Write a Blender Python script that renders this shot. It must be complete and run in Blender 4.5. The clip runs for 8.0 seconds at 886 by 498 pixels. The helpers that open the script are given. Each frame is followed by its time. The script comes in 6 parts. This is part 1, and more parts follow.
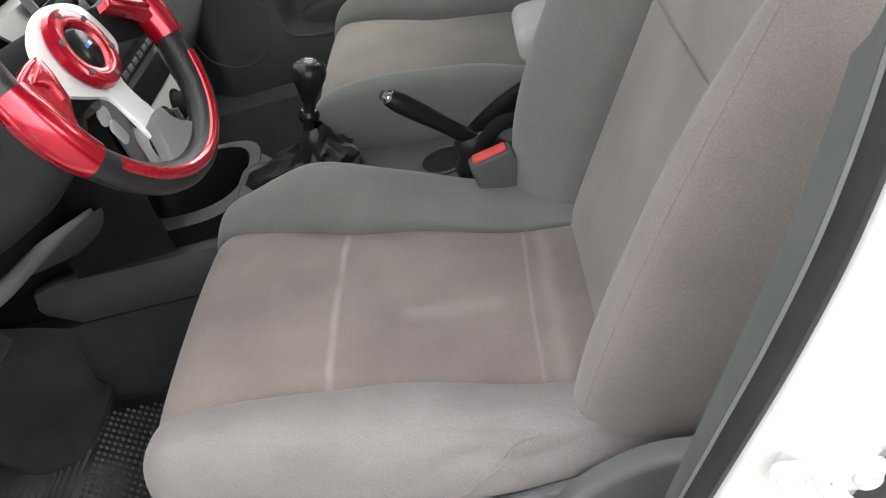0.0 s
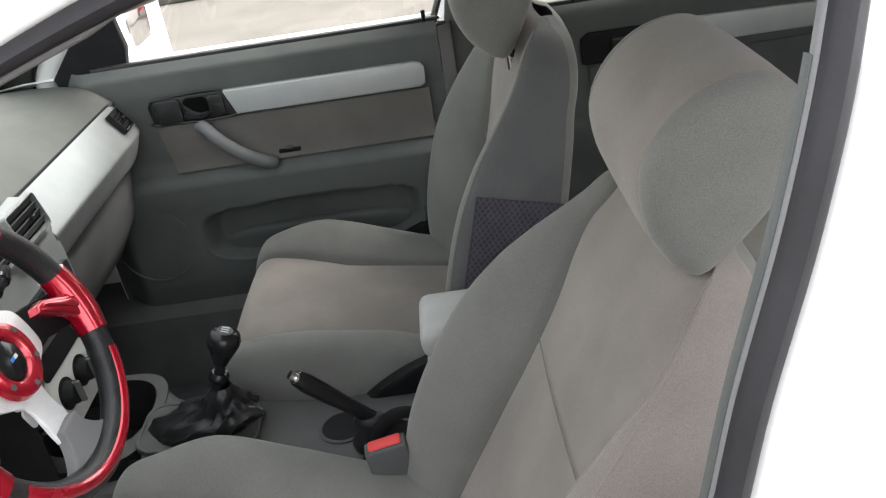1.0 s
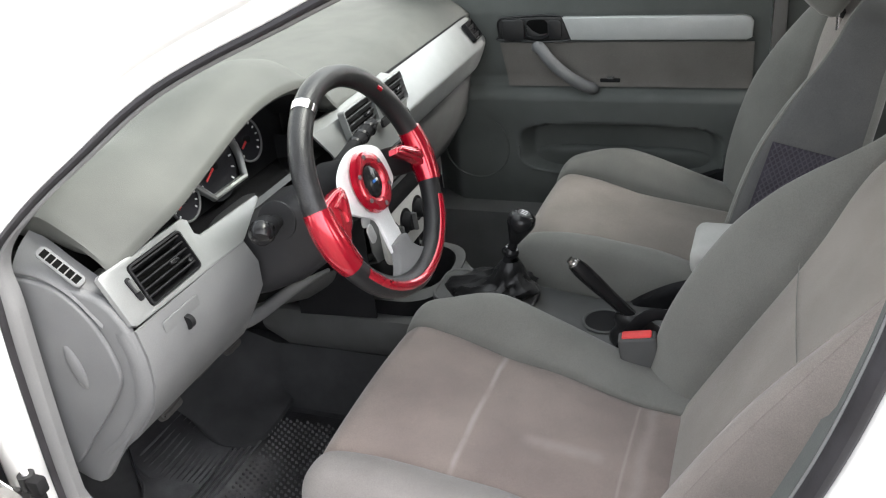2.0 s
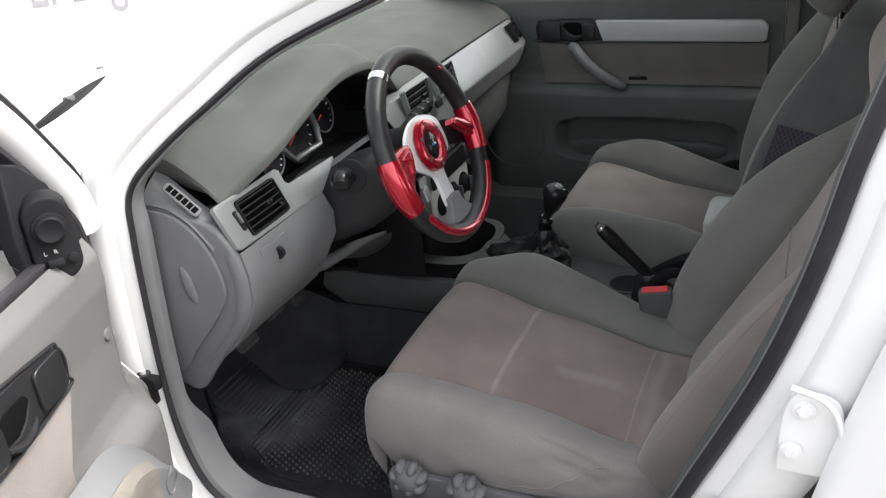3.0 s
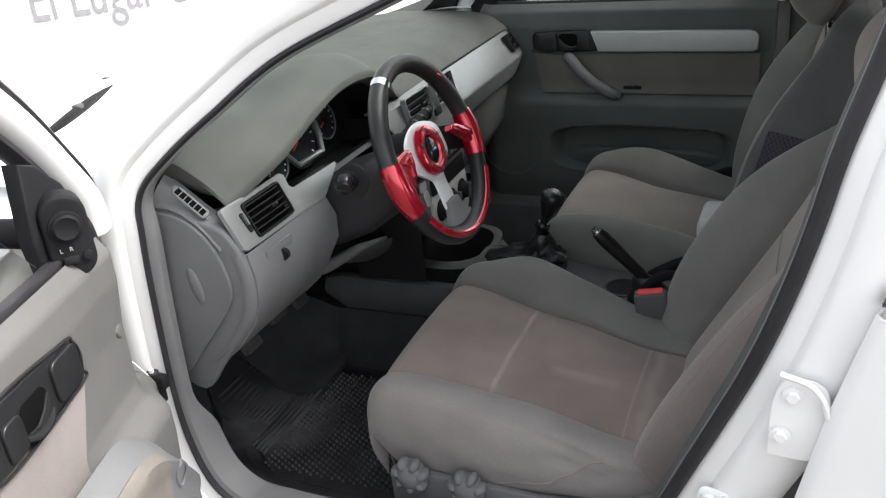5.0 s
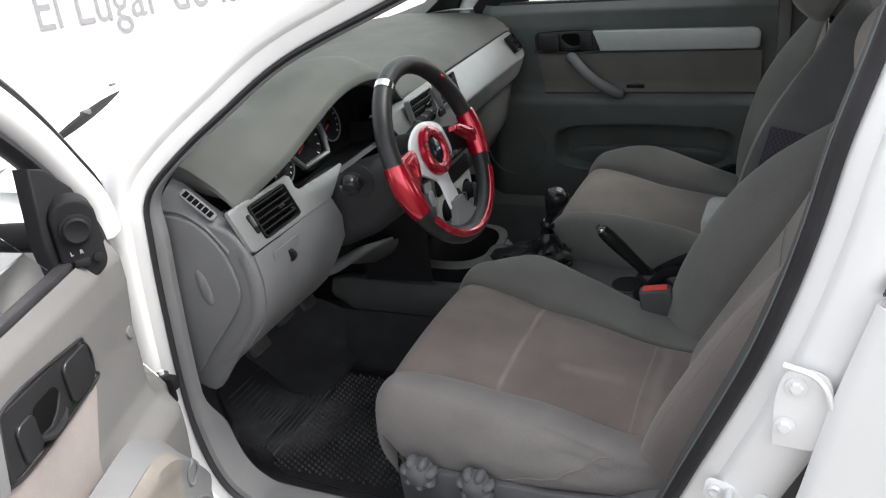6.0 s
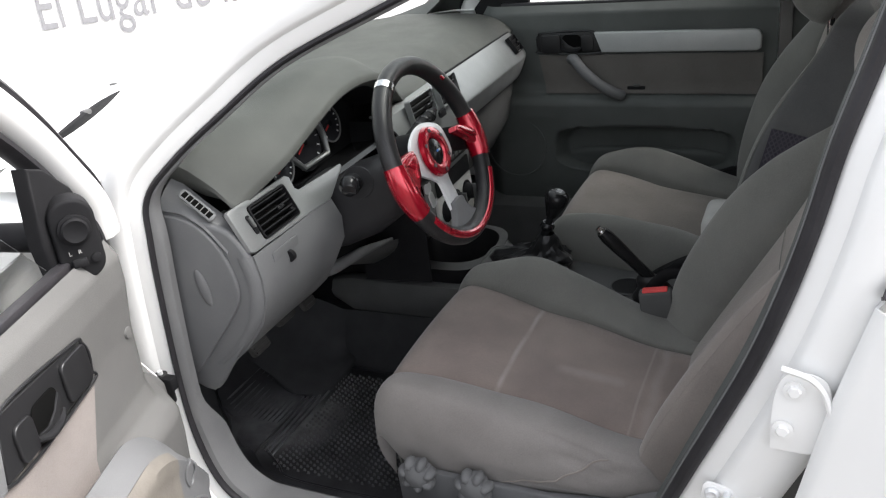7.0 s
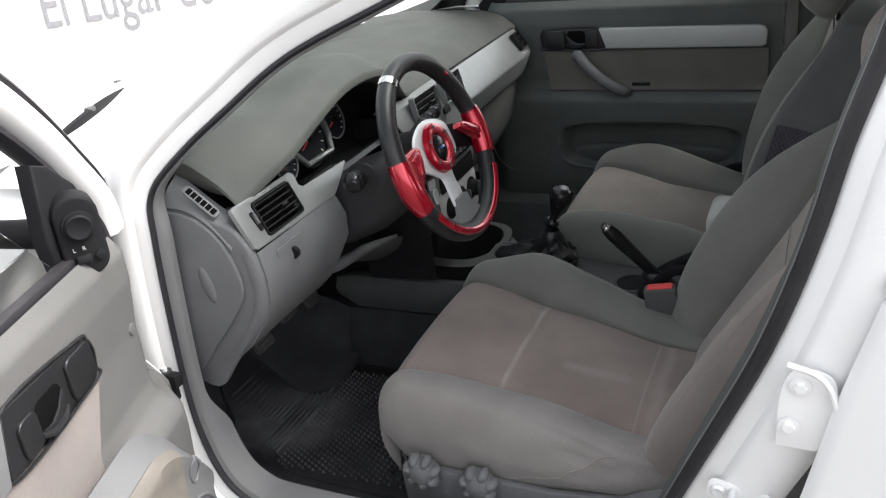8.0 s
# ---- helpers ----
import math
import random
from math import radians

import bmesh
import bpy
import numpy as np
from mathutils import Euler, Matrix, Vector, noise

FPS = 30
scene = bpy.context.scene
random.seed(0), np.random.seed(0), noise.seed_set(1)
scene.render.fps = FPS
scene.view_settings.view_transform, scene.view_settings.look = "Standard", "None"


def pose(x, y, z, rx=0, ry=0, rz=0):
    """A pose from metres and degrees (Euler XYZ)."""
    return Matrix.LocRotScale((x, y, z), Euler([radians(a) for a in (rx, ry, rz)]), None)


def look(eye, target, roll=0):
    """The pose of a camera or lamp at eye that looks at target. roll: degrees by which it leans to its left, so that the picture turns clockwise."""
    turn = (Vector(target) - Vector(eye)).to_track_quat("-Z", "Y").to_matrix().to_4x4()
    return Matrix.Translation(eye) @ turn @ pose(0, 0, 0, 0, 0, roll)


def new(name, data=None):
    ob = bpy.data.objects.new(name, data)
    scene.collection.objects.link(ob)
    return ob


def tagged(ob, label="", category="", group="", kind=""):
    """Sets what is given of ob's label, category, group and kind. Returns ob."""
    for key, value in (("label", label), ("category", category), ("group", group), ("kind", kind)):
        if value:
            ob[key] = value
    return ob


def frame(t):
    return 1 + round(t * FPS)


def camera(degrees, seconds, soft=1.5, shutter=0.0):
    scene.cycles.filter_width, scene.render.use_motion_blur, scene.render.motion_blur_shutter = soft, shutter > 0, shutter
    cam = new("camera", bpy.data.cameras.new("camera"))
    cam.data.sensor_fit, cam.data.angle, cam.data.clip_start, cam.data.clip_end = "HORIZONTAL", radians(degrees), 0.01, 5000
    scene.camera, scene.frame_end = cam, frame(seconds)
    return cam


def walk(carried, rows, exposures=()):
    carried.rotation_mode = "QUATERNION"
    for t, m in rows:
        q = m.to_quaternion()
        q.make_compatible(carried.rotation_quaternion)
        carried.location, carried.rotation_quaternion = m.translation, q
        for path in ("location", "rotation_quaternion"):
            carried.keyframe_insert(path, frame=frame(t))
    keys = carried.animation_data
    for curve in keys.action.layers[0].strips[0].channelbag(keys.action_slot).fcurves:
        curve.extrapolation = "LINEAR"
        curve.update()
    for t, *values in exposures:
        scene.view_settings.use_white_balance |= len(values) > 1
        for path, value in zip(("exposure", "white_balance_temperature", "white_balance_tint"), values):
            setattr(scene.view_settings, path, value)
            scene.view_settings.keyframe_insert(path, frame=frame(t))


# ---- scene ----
cam = camera(54.0, 8.0, soft=1.2)
PATH = [
    (0, (0.333, -1.203, 1.137), (0.025, 0.418, 0.006), -19.5),
    (0.3, (0.361, -1.211, 1.201), (0.228, 0.065, 0.425), -16.1),
    (0.5, (0.372, -1.214, 1.242), (0.224, 0.525, 0.266), -14.7),
    (0.7, (0.383, -1.196, 1.284), (0.272, 0.565, 0.343), -12.4),
    (1, (0.403, -1.17, 1.365), (0.347, 0.611, 0.456), -9.2),
    (1.2, (0.408, -1.167, 1.391), (0.296, 0.181, 0.742), -8.3),
    (1.5, (0.385, -1.206, 1.397), (-0.031, 0.556, 0.548), -8.7),
    (1.8, (0.435, -1.324, 1.379), (-0.076, -0.073, 0.729), -7.4),
    (2, (0.432, -1.4, 1.372), (-0.263, 0.239, 0.459), -6.2),
    (2.2, (0.448, -1.478, 1.371), (-0.279, 0.144, 0.455), -6.6),
    (3.3, (0.499, -1.674, 1.381), (-0.262, -0.034, 0.535), -5.5),
    (3.5, (0.503, -1.683, 1.379), (-0.26, -0.037, 0.537), -5.6),
    (4, (0.506, -1.684, 1.375), (-0.267, -0.041, 0.537), -5.9),
    (4.5, (0.502, -1.686, 1.377), (-0.25, -0.034, 0.537), -5.3),
    (6, (0.511, -1.705, 1.375), (-0.259, -0.055, 0.546), -6.7),
    (6.5, (0.512, -1.702, 1.376), (-0.263, -0.056, 0.546), -6.5),
    (7, (0.514, -1.702, 1.376), (-0.259, -0.054, 0.548), -6.5),
    (7.5, (0.513, -1.701, 1.376), (-0.256, -0.051, 0.547), -6.5),
    (8, (0.513, -1.7, 1.373), (-0.269, -0.058, 0.541), -6.7),
]
EXPOSURES = [(0.0, 3.02, 6700, 10), (1.0, 2.87, 6650, 10), (2.0, 3.0, 6620, 10), (3.3, 2.01, 6520, 11), (8.0, 1.96, 6500, 11)]
walk(cam, [(t, look(eye, target, roll)) for t, eye, target, roll in PATH], EXPOSURES)

# ---- light ----
world = bpy.data.worlds.new("sky")
scene.world = world
world.use_nodes = True
wn = world.node_tree.nodes
sky = wn.new("ShaderNodeTexSky")
sky.sky_type, sky.sun_disc = "NISHITA", False
sky.sun_elevation, sky.sun_rotation = radians(51), radians(72)
sky.air_density, sky.dust_density, sky.ozone_density = 1.0, 4.0, 1.0
bleach = wn.new("ShaderNodeHueSaturation")
bleach.inputs["Saturation"].default_value = 0.22
world.node_tree.links.new(sky.outputs["Color"], bleach.inputs["Color"])
world.node_tree.links.new(bleach.outputs["Color"], wn["Background"].inputs["Color"])
wn["Background"].inputs["Strength"].default_value = 0.15
sun_data = bpy.data.lights.new("sun", "SUN")
sun_data.energy, sun_data.angle, sun_data.color = 1.2, radians(32), (1.0, 0.97, 0.93)
sun = new("sun", sun_data)
sun.matrix_world = look((5.0, 1.6, 6.5), (0, 0, 0))

# ---- materials ----
def material(name, color, rough=0.6, metal=0.0, color2=None, scale=40.0, fine=400.0, bump=0.15, coat=0.0, sheen=0.0, spec=0.22, depth=0.002, weave=0.04):
    m = bpy.data.materials.new(name)
    m.use_nodes = True
    nt = m.node_tree
    n, link = nt.nodes, nt.links.new
    b = n["Principled BSDF"]
    b.inputs["Roughness"].default_value = rough
    b.inputs["Metallic"].default_value = metal
    b.inputs["Specular IOR Level"].default_value = spec
    b.inputs["Coat Weight"].default_value = coat
    b.inputs["Coat Roughness"].default_value = 0.06
    b.inputs["Sheen Weight"].default_value = sheen
    co = n.new("ShaderNodeTexCoord")
    a = n.new("ShaderNodeTexNoise")
    a.inputs["Scale"].default_value, a.inputs["Detail"].default_value = scale, 5.0
    link(co.outputs["Object"], a.inputs["Vector"])
    f = n.new("ShaderNodeTexNoise")
    f.inputs["Scale"].default_value, f.inputs["Detail"].default_value = fine, 3.0
    link(co.outputs["Object"], f.inputs["Vector"])
    mix = n.new("ShaderNodeMix")
    mix.data_type = "RGBA"
    mix.inputs["A"].default_value = (*color, 1)
    mix.inputs["B"].default_value = (*(color2 or [c * 0.86 for c in color]), 1)
    patch = n.new("ShaderNodeMapRange")
    patch.inputs["From Min"].default_value, patch.inputs["From Max"].default_value = 0.34, 0.66
    link(a.outputs["Fac"], patch.inputs["Value"])
    link(patch.outputs["Result"], mix.inputs["Factor"])
    grain = n.new("ShaderNodeMix")
    grain.data_type, grain.blend_type = "RGBA", "MULTIPLY"
    ramp = n.new("ShaderNodeMapRange")
    ramp.inputs["From Min"].default_value, ramp.inputs["From Max"].default_value = 0.3, 0.7
    ramp.inputs["To Min"].default_value, ramp.inputs["To Max"].default_value = 1.0 - weave * 1.6, 1.0 + weave
    link(f.outputs["Fac"], ramp.inputs["Value"])
    grain.inputs["Factor"].default_value = 1.0
    link(mix.outputs["Result"], grain.inputs["A"])
    link(ramp.outputs["Result"], grain.inputs["B"])
    link(grain.outputs["Result"], b.inputs["Base Color"])
    rr = n.new("ShaderNodeMapRange")
    rr.inputs["To Min"].default_value, rr.inputs["To Max"].default_value = max(rough - 0.08, 0.02), min(rough + 0.08, 1.0)
    link(a.outputs["Fac"], rr.inputs["Value"])
    link(rr.outputs["Result"], b.inputs["Roughness"])
    if bump:
        bp = n.new("ShaderNodeBump")
        bp.inputs["Strength"].default_value, bp.inputs["Distance"].default_value = bump, depth
        link(f.outputs["Fac"], bp.inputs["Height"])
        link(bp.outputs["Normal"], b.inputs["Normal"])
    return m


def add_wear(m, lines, colour):
    """Rubs pale creases into a cloth: each line is an axis, its place, half width, and the span along the other axis."""
    nt = m.node_tree
    n, link = nt.nodes, nt.links.new
    b = n["Principled BSDF"]
    src = b.inputs["Base Color"].links[0].from_socket
    co = n.new("ShaderNodeTexCoord")
    sep = n.new("ShaderNodeSeparateXYZ")
    wob = n.new("ShaderNodeTexNoise")
    wob.inputs["Scale"].default_value, wob.inputs["Detail"].default_value = 14.0, 4.0
    link(co.outputs["Object"], sep.inputs["Vector"])
    link(co.outputs["Object"], wob.inputs["Vector"])

    def math_node(op, a, c):
        q = n.new("ShaderNodeMath")
        q.operation = op
        for k, v in enumerate((a, c)):
            if isinstance(v, (int, float)):
                q.inputs[k].default_value = v
            else:
                link(v, q.inputs[k])
        return q.outputs[0]

    def ramp(v, lo, hi, a, c):
        q = n.new("ShaderNodeMapRange")
        q.interpolation_type = "SMOOTHSTEP"
        link(v, q.inputs["Value"])
        for k, w in (("From Min", lo), ("From Max", hi), ("To Min", a), ("To Max", c)):
            q.inputs[k].default_value = w
        return q.outputs["Result"]

    for axis, place, half, other, lo, hi, strength in lines:
        off = math_node("ABSOLUTE", math_node("ADD", math_node("SUBTRACT", sep.outputs[axis], place), math_node("MULTIPLY", math_node("SUBTRACT", wob.outputs["Fac"], 0.5), half * 1.2)), 0.0)
        mask = ramp(off, 0.0, half, 1.0, 0.0)
        mid = math_node("ABSOLUTE", math_node("SUBTRACT", sep.outputs[other], (lo + hi) / 2), 0.0)
        mask = math_node("MULTIPLY", mask, ramp(mid, (hi - lo) * 0.35, (hi - lo) * 0.5, 1.0, 0.0))
        mask = math_node("MULTIPLY", mask, ramp(wob.outputs["Fac"], 0.3, 0.62, 0.25, strength))
        mix = n.new("ShaderNodeMix")
        mix.data_type = "RGBA"
        link(mask, mix.inputs["Factor"])
        link(src, mix.inputs["A"])
        mix.inputs["B"].default_value = (*colour, 1)
        src = mix.outputs["Result"]
    link(src, b.inputs["Base Color"])
    return m


def worn_fabric(name, color, stain):
    """Velour: soft nap, broad stains and faint lighter creases."""
    return material(name, color, 0.95, 0.0, stain, 9.0, 900.0, 0.35, sheen=0.25, spec=0.15, depth=0.0015, weave=0.13)


PANEL_CLOTH = worn_fabric("brown_grey_velour", (0.236, 0.21, 0.189), (0.19, 0.169, 0.152))
CUSHION_CLOTH = worn_fabric("worn_brown_grey_velour", (0.246, 0.202, 0.183), (0.196, 0.16, 0.146))
add_wear(CUSHION_CLOTH, [("X", 0.028, 0.007, "Y", -0.56, -0.18, 0.7), ("Y", -0.41, 0.02, "X", 0.10, 0.24, 0.45), ("X", 0.262, 0.004, "Y", -0.58, -0.2, 0.35), ("X", 0.285, 0.016, "Y", -0.58, -0.2, 0.3)], (0.38, 0.34, 0.32))
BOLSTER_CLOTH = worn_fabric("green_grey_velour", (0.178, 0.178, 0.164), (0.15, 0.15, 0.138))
# Door insert cloth with the cabin's shade put into its colour
SHADED_DOOR_CLOTH = worn_fabric("shaded_brown_grey_velour", (0.13, 0.121, 0.113), (0.11, 0.102, 0.095))
# Driver's outer cloths: bolster velour browned by dirt, doorway light put into the colour
LIT_SIDE_CLOTH = worn_fabric("lit_side_velour", (0.238, 0.211, 0.194), (0.2, 0.177, 0.163))
LIT_SKIRT_CLOTH = worn_fabric("lit_skirt_velour", (0.232, 0.217, 0.208), (0.19, 0.176, 0.168))
KNIT_CLOTH = worn_fabric("charcoal_knit_cloth", (0.112, 0.112, 0.111), (0.092, 0.092, 0.094))
TAN = material("stained_tan_vinyl", (0.162, 0.148, 0.13), 0.7, color2=(0.128, 0.118, 0.104), scale=18)
NET_CORD = material("violet_grey_cord", (0.088, 0.083, 0.099), 0.85, bump=0.1)
# Driver's lining: the door plastic with outdoor light put into its colour
LIT_DOOR_LINING = material("lit_door_grey_plastic", (0.112, 0.111, 0.108), 0.55, color2=(0.098, 0.097, 0.095), scale=8, fine=800, bump=0.2)
MESH_CLOTH = material("violet_mesh_cloth", (0.06, 0.055, 0.07), 0.9, color2=(0.048, 0.044, 0.056), bump=0.2)
PAD = material("dash_pad_plastic", (0.056, 0.058, 0.054), 0.62, color2=(0.048, 0.05, 0.047), scale=12, fine=900, bump=0.2, spec=0.3)
GREY = material("mid_grey_plastic", (0.136, 0.138, 0.141), 0.6, color2=(0.118, 0.12, 0.123), scale=10, fine=800, bump=0.2)
MID_GREY = material("soft_grey_plastic", (0.166, 0.167, 0.168), 0.65, color2=(0.146, 0.147, 0.149), scale=10, fine=800, bump=0.2)
# Door plastic, darkened in colour for the shade inside the cabin
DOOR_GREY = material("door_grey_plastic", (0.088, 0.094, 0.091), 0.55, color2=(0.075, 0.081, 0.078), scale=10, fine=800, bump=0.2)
DARK_GREY = material("dark_grey_plastic", (0.091, 0.092, 0.092), 0.6, color2=(0.076, 0.077, 0.077), scale=12, fine=800, bump=0.2)
BLACK = material("black_plastic", (0.012, 0.012, 0.013), 0.55, spec=0.06, color2=(0.016, 0.016, 0.017), scale=20, fine=700, bump=0.15)
SHROUD = material("charcoal_plastic", (0.025, 0.025, 0.027), 0.5, spec=0.3, color2=(0.021, 0.021, 0.023), scale=14, fine=800, bump=0.2)
BEZEL_BLACK = material("satin_black_plastic", (0.014, 0.014, 0.015), 0.32, spec=0.45, scale=20, fine=700, bump=0.05)
GLOSS_BLACK = material("gloss_black_plastic", (0.012, 0.012, 0.013), 0.22, spec=0.3, scale=20, bump=0.0)
SILVER = material("satin_silver_paint", (0.225, 0.232, 0.233), 0.36, 0.4, (0.206, 0.212, 0.213), 14, 900, 0.05)
STRIP = material("satin_silver_strip", (0.42, 0.43, 0.425), 0.4, 0.3, (0.38, 0.39, 0.385), 14, 900, 0.05)
PALE = material("pale_grey_plastic", (0.42, 0.42, 0.405), 0.55, color2=(0.37, 0.37, 0.355), scale=14, fine=700)
CHROME = material("chrome", (0.8, 0.8, 0.8), 0.12, 1.0, bump=0.0)
STEEL = material("brushed_aluminium", (0.78, 0.79, 0.8), 0.33, 0.35, (0.72, 0.73, 0.74), 30, 500, 0.05)
RED = material("red_metallic_lacquer", (0.47, 0.005, 0.024), 0.24, 0.55, (0.44, 0.0045, 0.021), 12, 900, 0.0, coat=1.0, spec=0.5, weave=0.0)
RED_PLASTIC = material("red_button_plastic", (0.75, 0.07, 0.07), 0.45, bump=0.05)
LEATHER = material("black_leather", (0.013, 0.013, 0.014), 0.36, spec=0.4, color2=(0.019, 0.019, 0.02), scale=30, fine=420, bump=0.3)
RUBBER = material("black_rubber", (0.02, 0.019, 0.021), 0.5, color2=(0.028, 0.027, 0.03), scale=20, fine=300, bump=0.1)
WORN_RUBBER = material("worn_grey_rubber", (0.045, 0.044, 0.043), 0.6, color2=(0.075, 0.073, 0.071), scale=40, fine=500, bump=0.15)
CARPET = material("black_carpet", (0.042, 0.043, 0.046), 0.95, color2=(0.055, 0.056, 0.059), scale=20, fine=900, bump=0.6)
WHITE = material("white_car_paint", (0.82, 0.82, 0.81), 0.3, color2=(0.80, 0.80, 0.79), scale=3, fine=900, bump=0.0, coat=0.6, spec=0.5, weave=0.0)
CONCRETE = material("concrete", (0.1, 0.091, 0.081), 0.9, color2=(0.082, 0.075, 0.067), scale=1.5, fine=60, bump=0.3, depth=0.004)
WALL_WHITE = material("white_wall_paint", (0.78, 0.78, 0.77), 0.8, color2=(0.74, 0.74, 0.73), scale=2, fine=80, bump=0.1)
LETTER = material("grey_letter_paint", (0.3, 0.3, 0.31), 0.7, bump=0.0)
# The same insert cloth, stained, with outdoor light in its colour
LIT_INSERT_CLOTH = worn_fabric("lit_stained_velour", (0.185, 0.163, 0.15), (0.15, 0.132, 0.122))
DIAL = material("dial_face", (0.02, 0.02, 0.024), 0.4, bump=0.0)
DIAL_MARK = material("dial_marking", (0.75, 0.75, 0.75), 0.5, bump=0.0)
HEADLINER = material("pale_headliner", (0.45, 0.45, 0.43), 0.95, bump=0.3, fine=900)
CAR_RED = material("red_car_paint", (0.5, 0.02, 0.02), 0.3, coat=0.5, bump=0.0)
BLUE = material("blue_emblem", (0.05, 0.2, 0.6), 0.3, bump=0.0)


def glass_material():
    m = bpy.data.materials.new("window_glass")
    m.use_nodes = True
    b = m.node_tree.nodes["Principled BSDF"]
    b.inputs["Base Color"].default_value = (0.96, 0.98, 0.97, 1)
    b.inputs["Roughness"].default_value = 0.01
    b.inputs["Transmission Weight"].default_value = 1.0
    b.inputs["IOR"].default_value = 1.45
    return m


def tinted_glass():
    """Thin tinted glass: tinted see-through with mirror gloss by angle."""
    m = bpy.data.materials.new("tinted_windscreen_glass")
    m.use_nodes = True
    n, link = m.node_tree.nodes, m.node_tree.links.new
    clear, gloss, mix, edge = n.new("ShaderNodeBsdfTransparent"), n.new("ShaderNodeBsdfGlossy"), n.new("ShaderNodeMixShader"), n.new("ShaderNodeLayerWeight")
    steep, fac = n.new("ShaderNodeMath"), n.new("ShaderNodeMath")
    steep.operation, fac.operation = "POWER", "MULTIPLY_ADD"
    steep.inputs[1].default_value = 5.0
    fac.inputs[1].default_value, fac.inputs[2].default_value = 0.9, 0.05
    clear.inputs["Color"].default_value = (0.80, 0.84, 0.81, 1)
    gloss.inputs["Roughness"].default_value = 0.02
    edge.inputs["Blend"].default_value = 0.5
    link(edge.outputs["Facing"], steep.inputs[0])
    link(steep.outputs[0], fac.inputs[0])
    link(fac.outputs[0], mix.inputs["Fac"])
    link(clear.outputs["BSDF"], mix.inputs[1])
    link(gloss.outputs["BSDF"], mix.inputs[2])
    link(mix.outputs["Shader"], n["Material Output"].inputs["Surface"])
    return m


def trodden_rubber():
    """Black mat rubber with a pale dusty patch trodden where the heels rest."""
    m = material("dusty_rubber_mat", (0.024, 0.024, 0.026), 0.34, color2=(0.042, 0.042, 0.046), scale=14, fine=250, bump=0.2)
    n, link = m.node_tree.nodes, m.node_tree.links.new
    b = n["Principled BSDF"]
    old = b.inputs["Base Color"].links[0].from_socket
    geo = n.new("ShaderNodeNewGeometry")
    dist = n.new("ShaderNodeVectorMath")
    dist.operation = "DISTANCE"
    dist.inputs[1].default_value = (-0.545, -0.375, 0.25)
    link(geo.outputs["Position"], dist.inputs[0])
    patch = n.new("ShaderNodeMapRange")
    patch.interpolation_type = "SMOOTHSTEP"
    patch.inputs["From Min"].default_value, patch.inputs["From Max"].default_value = 0.16, 0.03
    link(dist.outputs["Value"], patch.inputs["Value"])
    cloud = n.new("ShaderNodeTexNoise")
    cloud.inputs["Scale"].default_value, cloud.inputs["Detail"].default_value = 26.0, 8.0
    link(geo.outputs["Position"], cloud.inputs["Vector"])
    worn = n.new("ShaderNodeMath")
    worn.operation = "MULTIPLY"
    link(patch.outputs["Result"], worn.inputs[0])
    link(cloud.outputs["Fac"], worn.inputs[1])
    mix = n.new("ShaderNodeMix")
    mix.data_type = "RGBA"
    mix.inputs["B"].default_value = (0.26, 0.264, 0.275, 1)
    link(old, mix.inputs["A"])
    link(worn.outputs["Value"], mix.inputs["Factor"])
    link(mix.outputs["Result"], b.inputs["Base Color"])
    return m


# Flat black for hollows: the shade inside them is put into the colour
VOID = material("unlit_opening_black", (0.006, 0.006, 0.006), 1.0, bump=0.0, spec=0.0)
STUD_RUBBER = material("dust_topped_rubber", (0.05, 0.051, 0.054), 0.45, color2=(0.14, 0.142, 0.148), scale=9, fine=400, bump=0.1)
MAT_RUBBER = trodden_rubber()
GLASS = glass_material()
TINTED = tinted_glass()


# ---- builders ----
def part(name, bm, mat, parent=None, label="", smooth=True):
    me = bpy.data.meshes.new(name)
    bmesh.ops.recalc_face_normals(bm, faces=bm.faces)
    for f in bm.faces:
        f.smooth = smooth
    bm.to_mesh(me)
    bm.free()
    me.materials.append(mat)
    if smooth:
        me.set_sharp_from_angle(angle=radians(42))
    ob = new(name, me)
    if parent is not None:
        ob.parent = parent
        ob.matrix_parent_inverse = parent.matrix_world.inverted()
    if label:
        ob["label"] = label
    return ob


def thing(name, base, label, category, group="", kind=""):
    ob = new(name)
    ob.empty_display_size = 0.05
    ob.matrix_world = Matrix.Translation(base)
    return tagged(ob, label, category, group, kind)


def smooth01(t):
    t = min(max(t, 0.0), 1.0)
    return t * t * (3 - 2 * t)


def catmull(pts, n):
    """A smooth curve through the points, as n points at even parameter steps."""
    p = np.array([list(q) for q in pts], float)
    p = np.vstack([2 * p[0] - p[1], p, 2 * p[-1] - p[-2]])
    out = []
    for s in np.linspace(0, len(p) - 3 - 1e-9, n):
        i = int(s)
        t = s - i
        a, b, c, d = p[i : i + 4]
        out.append(0.5 * (2 * b + (c - a) * t + (2 * a - 5 * b + 4 * c - d) * t * t + (3 * b - a - 3 * c + d) * t**3))
    return np.array(out)


def grid(bm, rows, closed=False, ends=False):
    """A skin over rows of points; closed: each row is a ring; ends: cap the first and last ring."""
    vs = [[bm.verts.new(p) for p in row] for row in rows]
    m = len(vs[0])
    for r, s in zip(vs, vs[1:]):
        for i in range(m if closed else m - 1):
            j = (i + 1) % m
            bm.faces.new((r[i], r[j], s[j], s[i]))
    if ends:
        bm.faces.new(vs[0][::-1])
        bm.faces.new(vs[-1])
    return bm


